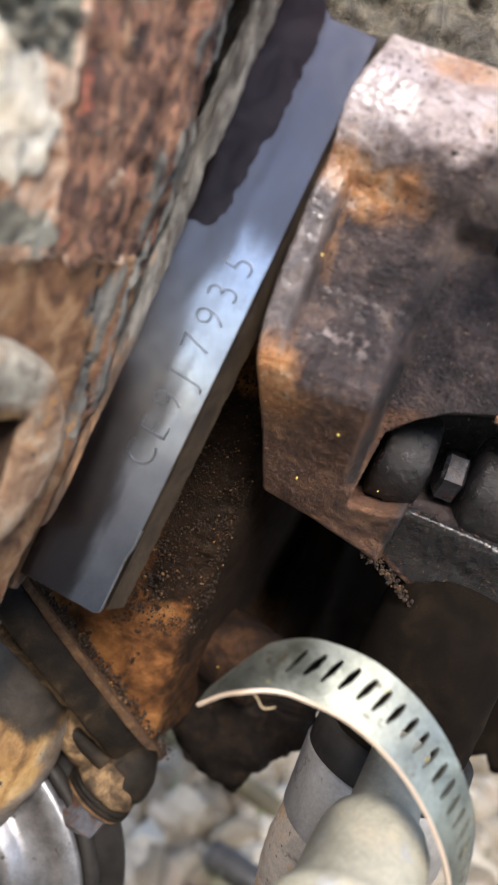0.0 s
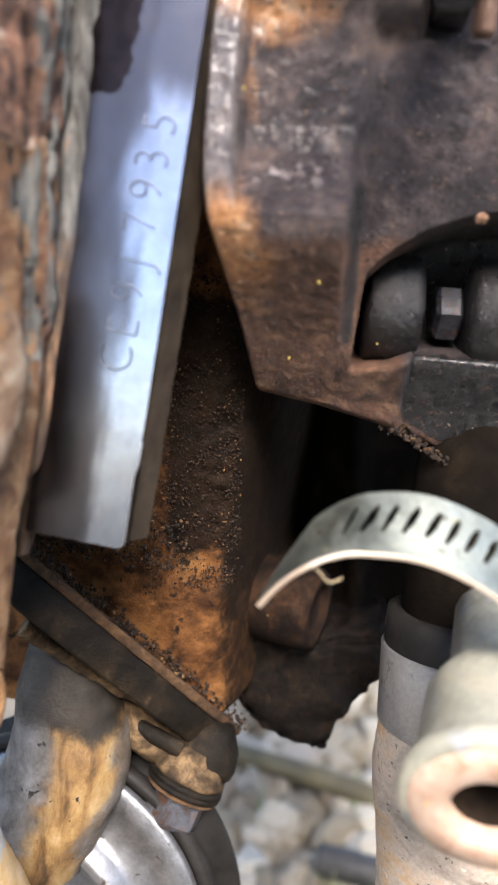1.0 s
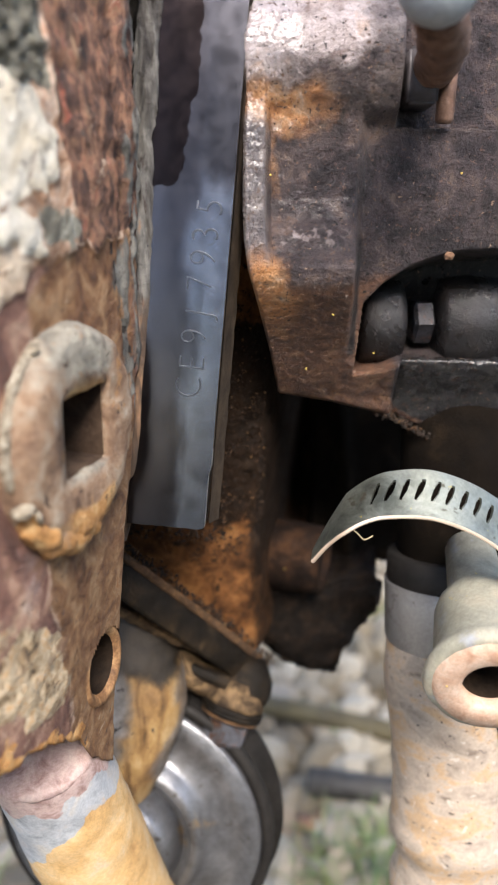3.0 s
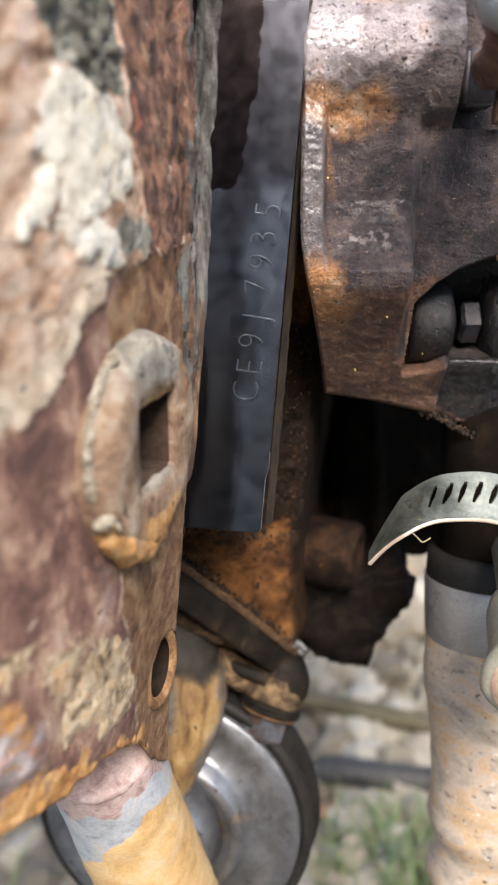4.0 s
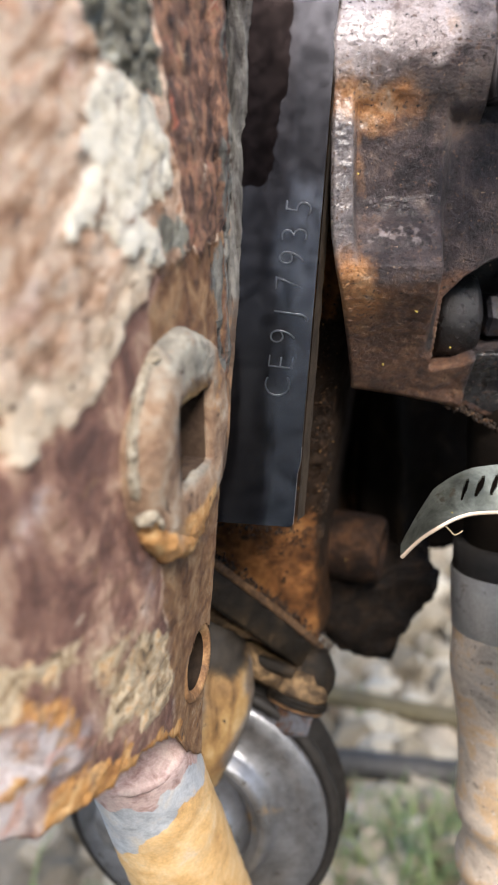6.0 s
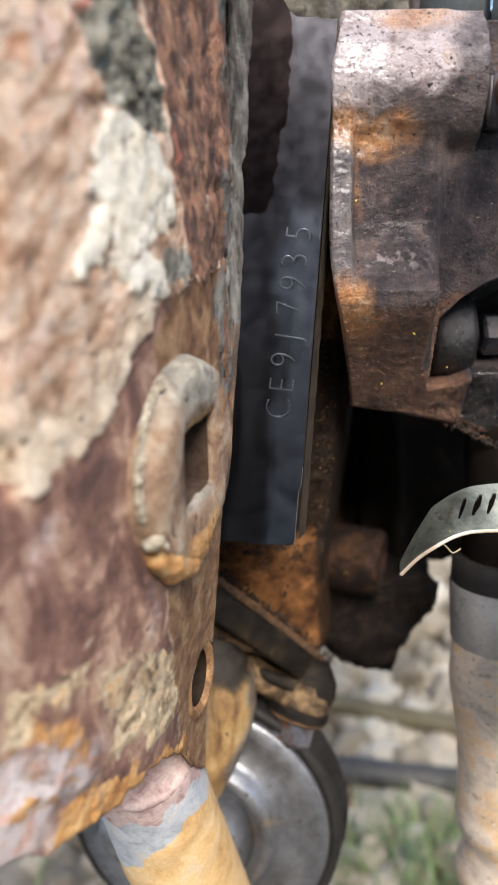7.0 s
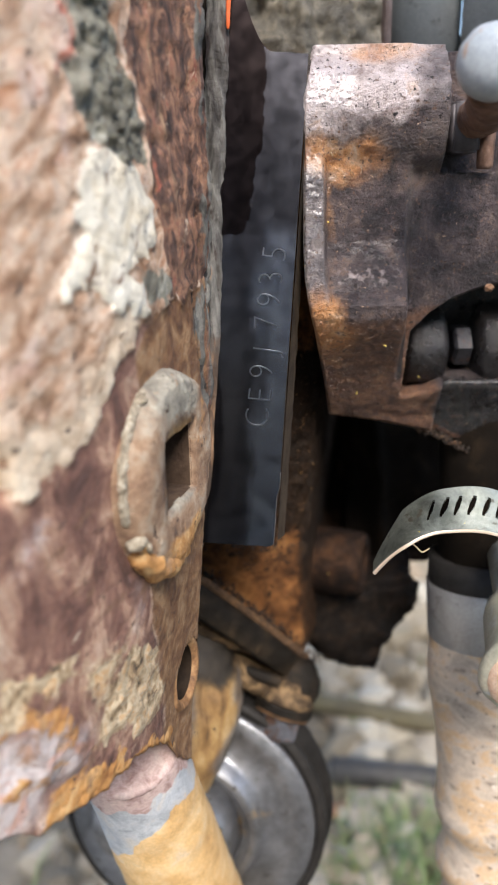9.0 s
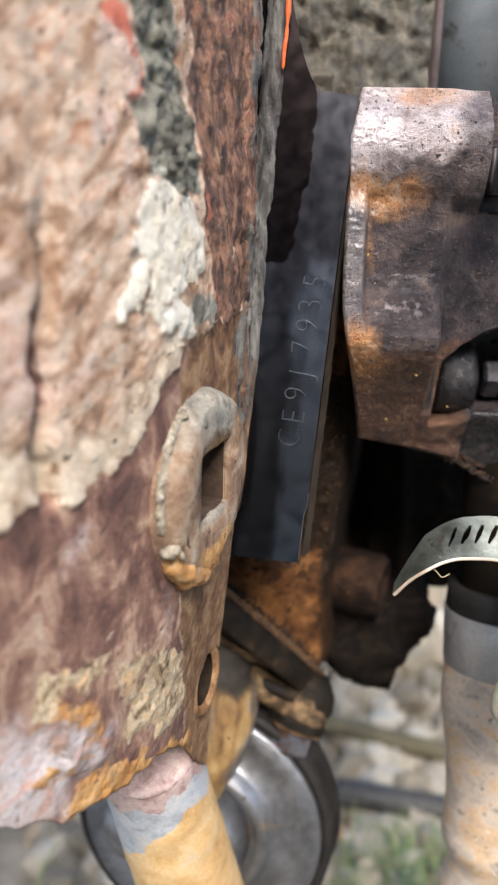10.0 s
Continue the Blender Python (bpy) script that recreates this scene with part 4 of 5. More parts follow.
def joint(u, v):
    z = 0.545 + v * 0.212
    loose = 0.25 + 0.75 * smooth01(z, 0.622, 0.645)
    right = lerp(z, [0.545, 0.56, 0.60, 0.62, 0.665, 0.70, 0.76], [-0.0620, -0.0580, -0.0547, -0.0530, -0.0512, -0.0490, -0.0445]) + loose * (0.0007 * fbm((0, 0, z), 60, 3) + 0.0004 * fbm((0, 0, z), 300, 2))
    wide = lerp(z, [0.545, 0.56, 0.60, 0.65, 0.70, 0.76], [0.005, 0.006, 0.008, 0.0078, 0.0072, 0.008])
    a = 2 * math.pi * u
    x = right - wide / 2 + wide / 2 * math.cos(a)
    y = 0.2003 + 0.146 * (z - 0.551) - 0.0018 * math.sin(a) + 0.006 * (1 - smooth01(z, 0.545, 0.575))
    q3 = Vector((x * 2.5, y * 2, z * 0.4))
    rusty.append(0.85 * (1 - smooth01(z + 0.01 * fbm((x, 0, z), 90, 3), 0.600, 0.632)))
    return Vector((x + 0.0004 * loose * fbm(q3, 90, 3), y + 0.0016 * loose * fbm(q3, 130, 3, 3), z))


bm, _ = grid(joint, 40, 240, loop=True)
part("joint_seal", bm, M_FLAKE, block, "flaking grey sealant along the joint", fields={"rusty": rusty})
# filler plate added behind the joint to shut out the sky
bm, _ = grid(lambda u, v: Vector((-0.110 + 0.060 * u, 0.230 + 0.014 * v, 0.545 + 0.27 * v)) + Vector((0, 0.003 * fbm((u * 0.06, 0, v * 0.27), 120, 3), 0)), 40, 120)
ext = bmesh.ops.extrude_face_region(bm, geom=list(bm.faces))
bmesh.ops.translate(bm, verts=[v for v in ext["geom"] if isinstance(v, bmesh.types.BMVert)], vec=(0, 0.03, 0))
part("joint_filler", bm, M_FLANGE, block, "dark filler plate added behind the joint")

soot = []


def wall(u, v):
    x = -0.125 + u * 0.135
    z = 0.455 + v * 0.243
    y = lerp(z, [0.45, 0.50, 0.60, 0.70, 0.75], [0.279, 0.270, 0.254, 0.252, 0.262])
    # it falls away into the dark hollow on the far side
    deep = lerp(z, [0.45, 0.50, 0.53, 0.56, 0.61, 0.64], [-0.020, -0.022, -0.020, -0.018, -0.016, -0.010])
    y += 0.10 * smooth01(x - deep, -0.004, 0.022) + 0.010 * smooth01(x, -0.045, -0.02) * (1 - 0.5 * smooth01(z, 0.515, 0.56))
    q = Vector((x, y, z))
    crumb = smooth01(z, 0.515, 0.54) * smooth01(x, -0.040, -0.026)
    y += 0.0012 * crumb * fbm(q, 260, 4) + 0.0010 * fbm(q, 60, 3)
    # dark dirt beside the pad; towards the hollow its shade is painted in
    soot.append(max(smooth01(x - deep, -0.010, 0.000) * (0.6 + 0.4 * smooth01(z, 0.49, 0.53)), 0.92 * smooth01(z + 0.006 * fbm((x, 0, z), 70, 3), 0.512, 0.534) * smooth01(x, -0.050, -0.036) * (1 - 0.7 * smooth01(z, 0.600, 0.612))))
    return Vector((x, y, z))


bm, rows = grid(wall, 170, 220)
rim = [v for v in rows[0]] + [r[-1] for r in rows[1:]] + [v for v in rows[-1][-2::-1]] + [r[0] for r in rows[-2:0:-1]]
back = [bm.verts.new((v.co.x, 0.42, v.co.z)) for v in rim]
for i in range(len(rim)):
    k = (i + 1) % len(rim)
    bm.faces.new((rim[i], rim[k], back[k], back[i]))
bm.faces.new(back)
part("crankcase_wall", bm, M_WALL, block, "orange-rusted wall, dirty by the pad, shade painted in towards the hollow", fields={"soot": soot})

# round core boss in the wall, with a paler end
bm = lathe([(-0.03, 0.0165), (0.004, 0.0165), (0.0135, 0.0160), (0.0165, 0.0145), (0.0165, 0.010), (0.0145, 0.0095)], (-0.0075, 0.316, 0.489), (0.95, -0.30, 0.0), 40, 0.0008)
part("core_boss", bm, M_CORE, block)
bm = slab([(-0.03, 0.462), (-0.016, 0.439), (-0.002, 0.430), (0.0112, 0.4265), (0.0175, 0.431), (0.0215, 0.446), (0.0286, 0.4570), (0.036, 0.468), (0.034, 0.479), (0.012, 0.4755), (-0.012, 0.4765), (-0.03, 0.482)], (0, 0.313, 0), (1, 0, 0), (0, 0, 1), -0.05, 0.002, 0.004, 3, 90)
part("mount_lug", bm, M_SINK, block, "sooty lug under the block")
# a far side added to close the hollow, its shade put into the colour
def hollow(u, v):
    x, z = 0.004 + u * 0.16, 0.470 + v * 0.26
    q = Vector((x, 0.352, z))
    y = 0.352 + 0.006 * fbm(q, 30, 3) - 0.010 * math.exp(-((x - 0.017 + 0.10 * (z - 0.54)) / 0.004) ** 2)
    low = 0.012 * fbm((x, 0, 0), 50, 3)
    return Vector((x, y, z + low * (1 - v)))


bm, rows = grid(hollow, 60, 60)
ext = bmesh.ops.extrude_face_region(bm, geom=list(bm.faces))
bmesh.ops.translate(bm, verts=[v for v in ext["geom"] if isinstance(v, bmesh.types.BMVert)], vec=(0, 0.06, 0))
part("rear_wall", bm, M_NEARBLACK, block, "near-black far wall, the hollow's shade put into its colour")
# upper grimy face behind the pad
def grime(u, v):
    x, z = -0.075 + u * 0.082, 0.694 + v * 0.14
    q = Vector((x, 0.30, z))
    return Vector((x, 0.285 + 0.012 * u + 0.005 * fbm(q, 55, 4) + 0.002 * fbm(q, 200, 3) - 0.004 * math.exp(-((x + 0.024) / 0.003) ** 2), z))


bm, rows = grid(grime, 90, 110)
ext = bmesh.ops.extrude_face_region(bm, geom=list(bm.faces))
bmesh.ops.translate(bm, verts=[v for v in ext["geom"] if isinstance(v, bmesh.types.BMVert)], vec=(0, 0.06, 0))
part("upper_wall", bm, M_GRIME, block, "wall caked in grey-brown greasy dirt")
bm = pipe([(-0.0490, 0.2205, 0.7090), (-0.0487, 0.2205, 0.7150), (-0.0480, 0.2205, 0.7230), (-0.0472, 0.2215, 0.7600)], [0.0002, 0.0005, 0.0008, 0.0012], 10, 0.0008)
part("paint_run", bm, plain("orange paint", (0.72, 0.13, 0.03), 0.5), block, "drip of bright orange paint")

# crumbs of caked dirt beside the pad and over the flange
rng = random.Random(21)
pile = Pile()
for i in range(6500):
    x, z = rng.uniform(-0.050, -0.0200), rng.uniform(0.508, 0.618)
    if rng.random() > 0.25 + 0.75 * smooth01(fbm((x, 0, z), 110, 3), -0.2, 0.3):
        continue
    deep = lerp(z, [0.50, 0.53, 0.56, 0.61, 0.64], [-0.022, -0.020, -0.018, -0.016, -0.010])
    y = lerp(z, [0.50, 0.60, 0.70], [0.270, 0.254, 0.252]) + 0.10 * smooth01(x - deep, -0.004, 0.022) + 0.010 * smooth01(x, -0.045, -0.02) * (1 - 0.5 * smooth01(z, 0.515, 0.56)) - rng.uniform(0.0, 0.0010)
    pile.rock((x, y, z), rng.choice((0.0002, 0.0002, 0.0003, 0.0003, 0.0005)), rng)
for i in range(700):
    q = FL_A.lerp(FL_B, 0.94 * rng.random()) + Vector((0.0, 0.0015, 0.0005))
    pile.rock(q + Vector((rng.gauss(0, 0.0010), rng.gauss(0, 0.0015), abs(rng.gauss(0, 0.0014)))), rng.choice((0.0003, 0.0005, 0.0008)), rng)
for i in range(500):
    pile.rock((rng.uniform(-0.085, -0.035), 0.262 + rng.uniform(-0.004, 0.004), rng.uniform(0.520, 0.5365)), rng.choice((0.0003, 0.0005, 0.0008)), rng)
for i in range(420):
    x = rng.uniform(0.020, 0.062)
    z = lerp(x, [-0.03, -0.015, 0.001, 0.0165, 0.027, 0.034, 0.045, 0.10], [0.583, 0.5812, 0.5785, 0.5750, 0.5720, 0.5680, 0.5630, 0.562])
    pile.rock((x, 0.2585 + rng.uniform(-0.003, 0.004), z + rng.uniform(-0.0012, 0.0016)), rng.choice((0.0003, 0.0005, 0.0008)), rng)
tagged(pile.mesh("dirt_crumbs", M_CLOD), "crumbs of brown dirt caked on the block", "dirt", kind="stuff")


# ---- grey panels behind ----
panels = thing("side_panel", "grey painted sheet panels with a raised vertical seam", "panel", at=(0.05, 0.32, 0.70))
for name, x0, x1, yy in (("sheet", -0.004, 0.0075, 0.312), ("sheet", 0.0125, 0.043, 0.322), ("sheet", 0.042, 0.13, 0.316)):
    bm = slab([(0, 0), (x1 - x0, 0), (x1 - x0, 0.16), (0, 0.16)], (x0, yy, 0.69), (1, 0, 0), (0, 0, 1), -0.003, 0.0012)
    part(name, bm, M_PANEL, panels)
bm = slab([(0, 0), (0.004, 0), (0.004, 0.16), (0, 0.16)], (0.0078, 0.304, 0.69), (1, 0, 0), (0, 0, 1), -0.016, 0.001)
part("seam", bm, material("seam", [(0.3, (0.12, 0.085, 0.08)), (0.6, (0.26, 0.21, 0.2))], 60, bump=0.3), panels, "rust-tinged upright seam")


# ---- the pump housing ----
pump = thing("pump_housing", "oily rust-brown cast pump housing with a rounded boss", "pump", at=(0.02, 0.28, 0.56))
LEFT_Z = [0.560, 0.581, 0.600, 0.6183, 0.627, 0.636, 0.645, 0.660, 0.690, 0.697, 0.7055]
LEFT_X = [-0.0105, -0.0150, -0.0185, -0.0226, -0.0249, -0.0263, -0.0268, -0.0268, -0.0268, -0.0256, -0.0235]
BOT_X = [-0.03, -0.015, 0.001, 0.0165, 0.027, 0.034, 0.045, 0.10]
BOT_Z = [0.583, 0.5812, 0.5785, 0.5750, 0.5720, 0.5680, 0.5630, 0.562]
FACE_Z = [0.560, 0.581, 0.590, 0.600, 0.610, 0.616, 0.620, 0.624, 0.628, 0.632, 0.637, 0.642, 0.648, 0.668, 0.71]
FACE_Y = [0.262, 0.252, 0.2445, 0.2365, 0.2275, 0.2215, 0.2175, 0.2145, 0.2135, 0.2165, 0.2195, 0.2235, 0.2250, 0.2255, 0.2280]
fields = {k: [] for k in ("orange", "pale", "grey", "brown", "oil", "wet")}


def housing(u, v):
    x = -0.027 + 0.105 * (u ** 1.25)
    for _ in range(3):
        zb = lerp(x, BOT_X, BOT_Z)
        z = zb + (0.7055 - zb) * v
        lx = lerp(z, LEFT_Z, LEFT_X)
        x = lx + (0.078 - lx) * (u ** 1.25)
    s = x - lx
    y = lerp(z, FACE_Z, FACE_Y)
    # past the plate the casting steps back
    behind = smooth01(x, 0.0058, 0.0100) * smooth01(z, 0.5925, 0.5975)
    y += behind * (0.2305 + 0.10 * (x - 0.010) + 0.18 * max(0.0, 0.65 - z) - y)
    # rounded boss along the top
    inboss = 1 - smooth01(x, 0.0175, 0.0195)
    dz = (z - 0.6865) / 0.0195
    if abs(dz) < 1:
        yb = 0.2395 - 0.0205 * math.sqrt(1 - dz * dz)
        blend = math.log(math.exp(-y / 0.0012) + math.exp(-yb / 0.0012)) * -0.0012
        y = y + (blend - y) * inboss
    if z > 0.668:
        y += 0.012 * (1 - inboss)
    # raised lip down the near edge, flush with the pad beside it
    lip = (1 - smooth01(s, 0.0060, 0.0082)) * smooth01(z, 0.623, 0.631) * (1 - smooth01(z, 0.666, 0.684))
    level = 0.2016 + 0.146 * (z - 0.551)
    y += lip * (level - y)
    # rounding over at the outer edges
    hi = smooth01(z, 0.652, 0.676)
    y += 0.0016 * (1 - min(1, s / 0.0011)) ** 2 + 0.0040 * (1 - min(1, (z - zb) / 0.0022)) ** 2
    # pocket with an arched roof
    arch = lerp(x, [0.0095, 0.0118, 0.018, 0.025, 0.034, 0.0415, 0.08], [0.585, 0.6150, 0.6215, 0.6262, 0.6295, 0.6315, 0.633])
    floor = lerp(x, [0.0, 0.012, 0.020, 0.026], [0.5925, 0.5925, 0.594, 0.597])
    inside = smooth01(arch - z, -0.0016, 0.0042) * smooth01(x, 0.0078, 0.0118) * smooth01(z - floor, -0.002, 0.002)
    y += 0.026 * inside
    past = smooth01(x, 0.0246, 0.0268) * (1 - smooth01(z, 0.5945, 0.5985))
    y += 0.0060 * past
    q = Vector((x, y, z))
    y += 0.0006 * fbm(q, 45, 3) + 0.00030 * fbm(q, 380, 3) + 0.00022 * fbm(q, 800, 2) * (1 - 0.7 * lip)
    film = max(hi * (1 - smooth01(s + 1.2 * fbm(q, 60, 3, 4) * 0.006, 0.010, 0.017)), lip)
    y += 0.00022 * fbm(q, 600, 2) * film
    wob = 0.006 * fbm(q, 60, 3, 4)
    worn = blob(x + wob, z + 0.4 * wob, -0.0065, 0.6370, 0.0130, 0.0042)
    inner = (1 - smooth01(abs(s - 0.0088 + 0.25 * wob), 0.0006, 0.0034)) * smooth01(z, 0.626, 0.634) * (1 - smooth01(z, 0.672, 0.684))
    # paler boss top: pinkish iron, some of its sky sheen put into the colour
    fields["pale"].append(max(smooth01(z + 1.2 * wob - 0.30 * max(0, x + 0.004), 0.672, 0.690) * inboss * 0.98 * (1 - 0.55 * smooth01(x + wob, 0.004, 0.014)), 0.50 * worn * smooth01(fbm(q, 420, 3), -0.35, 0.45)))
    bend = max(blob(x + wob, z + wob, -0.0200, 0.6195, 0.0105, 0.0115), 0.50 * smooth01(fbm(q, 70, 3, 8), 0.0, 0.5) * (1 - smooth01(z, 0.620, 0.628)) * (1 - smooth01(x, 0.004, 0.016)))
    fields["orange"].append(max(0.95 * bend, 0.50 * inner * smooth01(fbm(q, 90, 3, 2), -0.35, 0.35) * (0.6 + 0.4 * smooth01(z, 0.645, 0.668)), 0.80 * blob(x + 0.9 * (z - 0.673) + 1.5 * wob, z + wob, -0.0140, 0.6735, 0.0100, 0.0075), 0.60 * blob(x + wob, z, -0.004, 0.703, 0.014, 0.0040)))
    fields["grey"].append(0.85 * lip * (1 - smooth01(z, 0.668, 0.690)) + 0.45 * inboss * smooth01(z, 0.672, 0.680) * smooth01(x + wob, 0.002, 0.010))
    fields["brown"].append((1 - smooth01(z + 0.4 * wob, 0.620, 0.630)) * (1 - smooth01(x, 0.022, 0.026)) * 0.98 + 0.8 * (1 - smooth01(z - zb, 0.004, 0.009)))
    fields["wet"].append(max((film - 0.45 * lip) * smooth01(z, 0.628, 0.650) * (1 - 0.5 * smooth01(z, 0.697, 0.704)), 0.3 * inside, 0.55 * past, 0.20 * (1 - hi) * smooth01(z + wob, 0.636, 0.650), 0.06))
    # black oil, plus painted shade in the pocket, the groove and under the boss
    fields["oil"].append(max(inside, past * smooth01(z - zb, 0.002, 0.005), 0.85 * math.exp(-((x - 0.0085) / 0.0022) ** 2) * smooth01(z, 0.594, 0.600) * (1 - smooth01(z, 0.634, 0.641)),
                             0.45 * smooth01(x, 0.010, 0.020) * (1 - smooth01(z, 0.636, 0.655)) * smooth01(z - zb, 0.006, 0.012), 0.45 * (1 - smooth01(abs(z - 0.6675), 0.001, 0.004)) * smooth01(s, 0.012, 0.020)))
    return Vector((x, y, z))


bm, rows = grid(housing, 190, 210)
rim = [v for v in rows[0]] + [r[-1] for r in rows[1:]] + [v for v in rows[-1][-2::-1]] + [r[0] for r in rows[-2:0:-1]]
back = [bm.verts.new((v.co.x + (0.006 if v.co.x < 0.0 else 0), 0.298, v.co.z + (0.006 if v.co.z < 0.6 else 0))) for v in rim]
for i in range(len(rim)):
    k = (i + 1) % len(rim)
    bm.faces.new((rim[i], rim[k], back[k], back[i]))
bm.faces.new(back)
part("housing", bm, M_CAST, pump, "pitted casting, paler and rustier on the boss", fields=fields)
bm = lathe([(0, 0.011), (0.001, 0.0150), (0.0065, 0.0158), (0.0125, 0.0152), (0.0150, 0.0138), (0.0150, 0.006)], (0.0118, 0.2600, 0.6070), (0.98, 0.1, 0.0), 48, 0.0007)
part("union_body", bm, M_OILY, pump, "black oily union")
bm = lathe([(0, 0.0062), (0.0010, 0.0080), (0.0062, 0.0080), (0.0072, 0.0062)], (0.0312, 0.2605, 0.6068), (0.98, 0.1, 0.0), sides=6)
part("union_nut", bm, M_NUT, pump, "oily hexagon nut", smooth=False)
bm = lathe([(0, 0.008), (0.002, 0.0155), (0.012, 0.0165), (0.03, 0.015)], (0.0390, 0.262, 0.606), (0.98, 0.1, 0.0), 40, 0.0012)
part("union_collar", bm, M_OILY, pump)
bm = slab([(0.0202, 0.6738), (0.0290, 0.6738), (0.0290, 0.6890), (0.0202, 0.6890)], (0, 0.2270, 0), (1, 0, 0), (0, 0, 1), -0.020, 0.0008, 0.0003, 2)
part("stud_nut", bm, M_LUG, pump, "dark square nut behind the cap")
bm = lathe([(0, 0.0020), (0.001, 0.0027), (0.022, 0.0027)], (0.0318, 0.2310, 0.669), (0.02, 0, 1), 14, 0.0003)
part("stud", bm, M_STEM, pump, "rusty upright stud")
pile = Pile()
pile.rock((0.0375, 0.236, 0.631), 0.0022, random.Random(3))
pile.mesh("wax_lump", M_BRICK, pump, "small pale lump stuck to the iron")
CAP = Vector((0.0172, 0.1750, 0.6912))
bm = lathe([(-0.014, 0.0052), (-0.005, 0.0056), (-0.0035, 0.0081), (0.0, 0.0090), (0.0035, 0.0084), (0.0065, 0.0060), (0.0080, 0.0026), (0.0083, 0.0005)], CAP, (-0.25, -0.90, 0.25), 40, 0.0004)
part("round_cap", bm, M_CAP, pump, "blue-grey rounded cap")
bm = pipe([CAP + Vector((0.002, 0.008, -0.003)), CAP + Vector((0.007, 0.026, -0.0055)), (0.0268, 0.220, 0.6840), (0.0272, 0.232, 0.6830)], [0.0062, 0.0064, 0.0060, 0.0055], 18, 0.0012)
part("cap_stem", bm, M_STEM, pump, "rusty stem under the cap")


# ---- the outlet elbow with its flange ----
elbow = thing("outlet_elbow", "cast outlet elbow bolted on by a sooty flange", "pipe elbow", at=(-0.06, 0.27, 0.40))
fl_x = (FL_B - FL_A).normalized()
fl_d = Vector((-0.52, -0.50, -0.69))
fl_d = (fl_d - fl_x * fl_d.dot(fl_x)).normalized()   # away from the block
fl_y = fl_d.cross(fl_x).normalized()
mid = (FL_A + FL_B) / 2 + (fl_y if fl_y.y > 0 else -fl_y) * 0.0150
L = (FL_B - FL_A).length / 2


def plate(length, wide, base, depth, rough=0.0008, freq=150):
    """An oval plate from base, depth thick along fl_d, with worn edges."""
    bm = bmesh.new()
    rings = []
    for k, d in ((0.5, 0.0), (0.97, 0.0), (1.0, 0.08), (1.0, 0.5), (1.0, 0.9), (0.965, 1.0), (0.5, 1.0)):
        ring = []
        for i in range(120):
            a = 2 * math.pi * i / 120
            c, si = math.cos(a), math.sin(a)
            q = base + fl_x * (length * k * math.copysign(abs(c) ** 0.9, c)) + fl_y * (wide * k * math.copysign(abs(si) ** 0.9, si)) + fl_d * (depth * d)
            ring.append(bm.verts.new(q + (q - base).normalized() * rough * fbm(q, freq, 3)))
        rings.append(ring)
    for a, b in zip(rings, rings[1:]):
        for i in range(120):
            bm.faces.new((a[i], a[(i + 1) % 120], b[(i + 1) % 120], b[i]))
    bm.faces.new(rings[0])
    bm.faces.new(rings[-1])
    return bm


flange = part("flange", plate(L, 0.0225, mid + fl_d * 0.0028, 0.0118), M_FLANGE, elbow, "sooty black oval flange")
part("gasket", plate(L * 1.01, 0.0232, mid, 0.0032, 0.0010, 260), M_DIRT, elbow, "dirt-caked gasket edge")
bm = pipe([(-0.0820, 0.2470, 0.5020), (-0.0698, 0.2525, 0.4912), (-0.0540, 0.2610, 0.4768), (-0.0383, 0.2705, 0.4616)], [0.0032, 0.0030, 0.0030, 0.0008], 18, 0.0008, 10)
part("flange_lip", bm, M_RIBEDGE, elbow, "rubbed tan lip under the flange")
# the neck swells below the flange and turns away to the rear
NECK = [((-0.0690, 0.274, 0.497), 0.0150), ((-0.0735, 0.268, 0.478), 0.0168), ((-0.0728, 0.264, 0.447), 0.0212), ((-0.0830, 0.261, 0.418), 0.0212), ((-0.0955, 0.266, 0.390), 0.0215), ((-0.112, 0.288, 0.360), 0.0225), ((-0.125, 0.318, 0.335), 0.0235)]
bm = pipe([p for p, r in NECK], [r for p, r in NECK], 48, 0.0009, 14, freq=70)
sides, tops = [], []
for v in bm.verts:
    zs = [p[2] for p, r in NECK][::-1]
    cx, rr = lerp(v.co.z, zs, [p[0] for p, r in NECK][::-1]), lerp(v.co.z, zs, [r for p, r in NECK][::-1])
    k = (v.co.x - cx) / rr + 0.25 * fbm(v.co, 70, 3)
    sides.append(0.95 * smooth01(k, -0.15, 0.25) * (1 - 0.6 * smooth01(k, 0.85, 1.0)))
    # darker at the top and along the right edge
    tops.append(max(smooth01(v.co.z + 0.006 * fbm(v.co, 60, 3) + 0.004 * k, 0.452, 0.474), 0.45 * smooth01(k, 0.85, 1.05)))
part("neck", bm, M_ELBOW, elbow, "worn grey neck streaked with ochre", fields={"ochre": sides, "soot": tops})
bm = pipe([(-0.0640, 0.2720, 0.4680), (-0.0560, 0.2730, 0.4585), (-0.0480, 0.2740, 0.4510), (-0.0380, 0.2770, 0.4450)], [0.0080, 0.0075, 0.0072, 0.0080], 24, 0.0006)
part("web", bm, M_RIBEDGE, elbow, "tan cast web between neck and bolt seat")
# a dark bar put in for the shade of the slot under the flange
bm = pipe([(-0.0585, 0.2715, 0.4612), (-0.0530, 0.2705, 0.4590), (-0.0440, 0.2690, 0.4550), (-0.0350, 0.2700, 0.4500)], [0.0008, 0.0024, 0.0028, 0.0030], 14, 0.0004)
part("slot_shade", bm, M_FLANGE, elbow, "dark bar put in for the shaded slot beside the bolt")
b0 = Vector((-0.0300, 0.2750, 0.4440))
b_d = Vector((-0.30, -0.36, -0.88)).normalized()
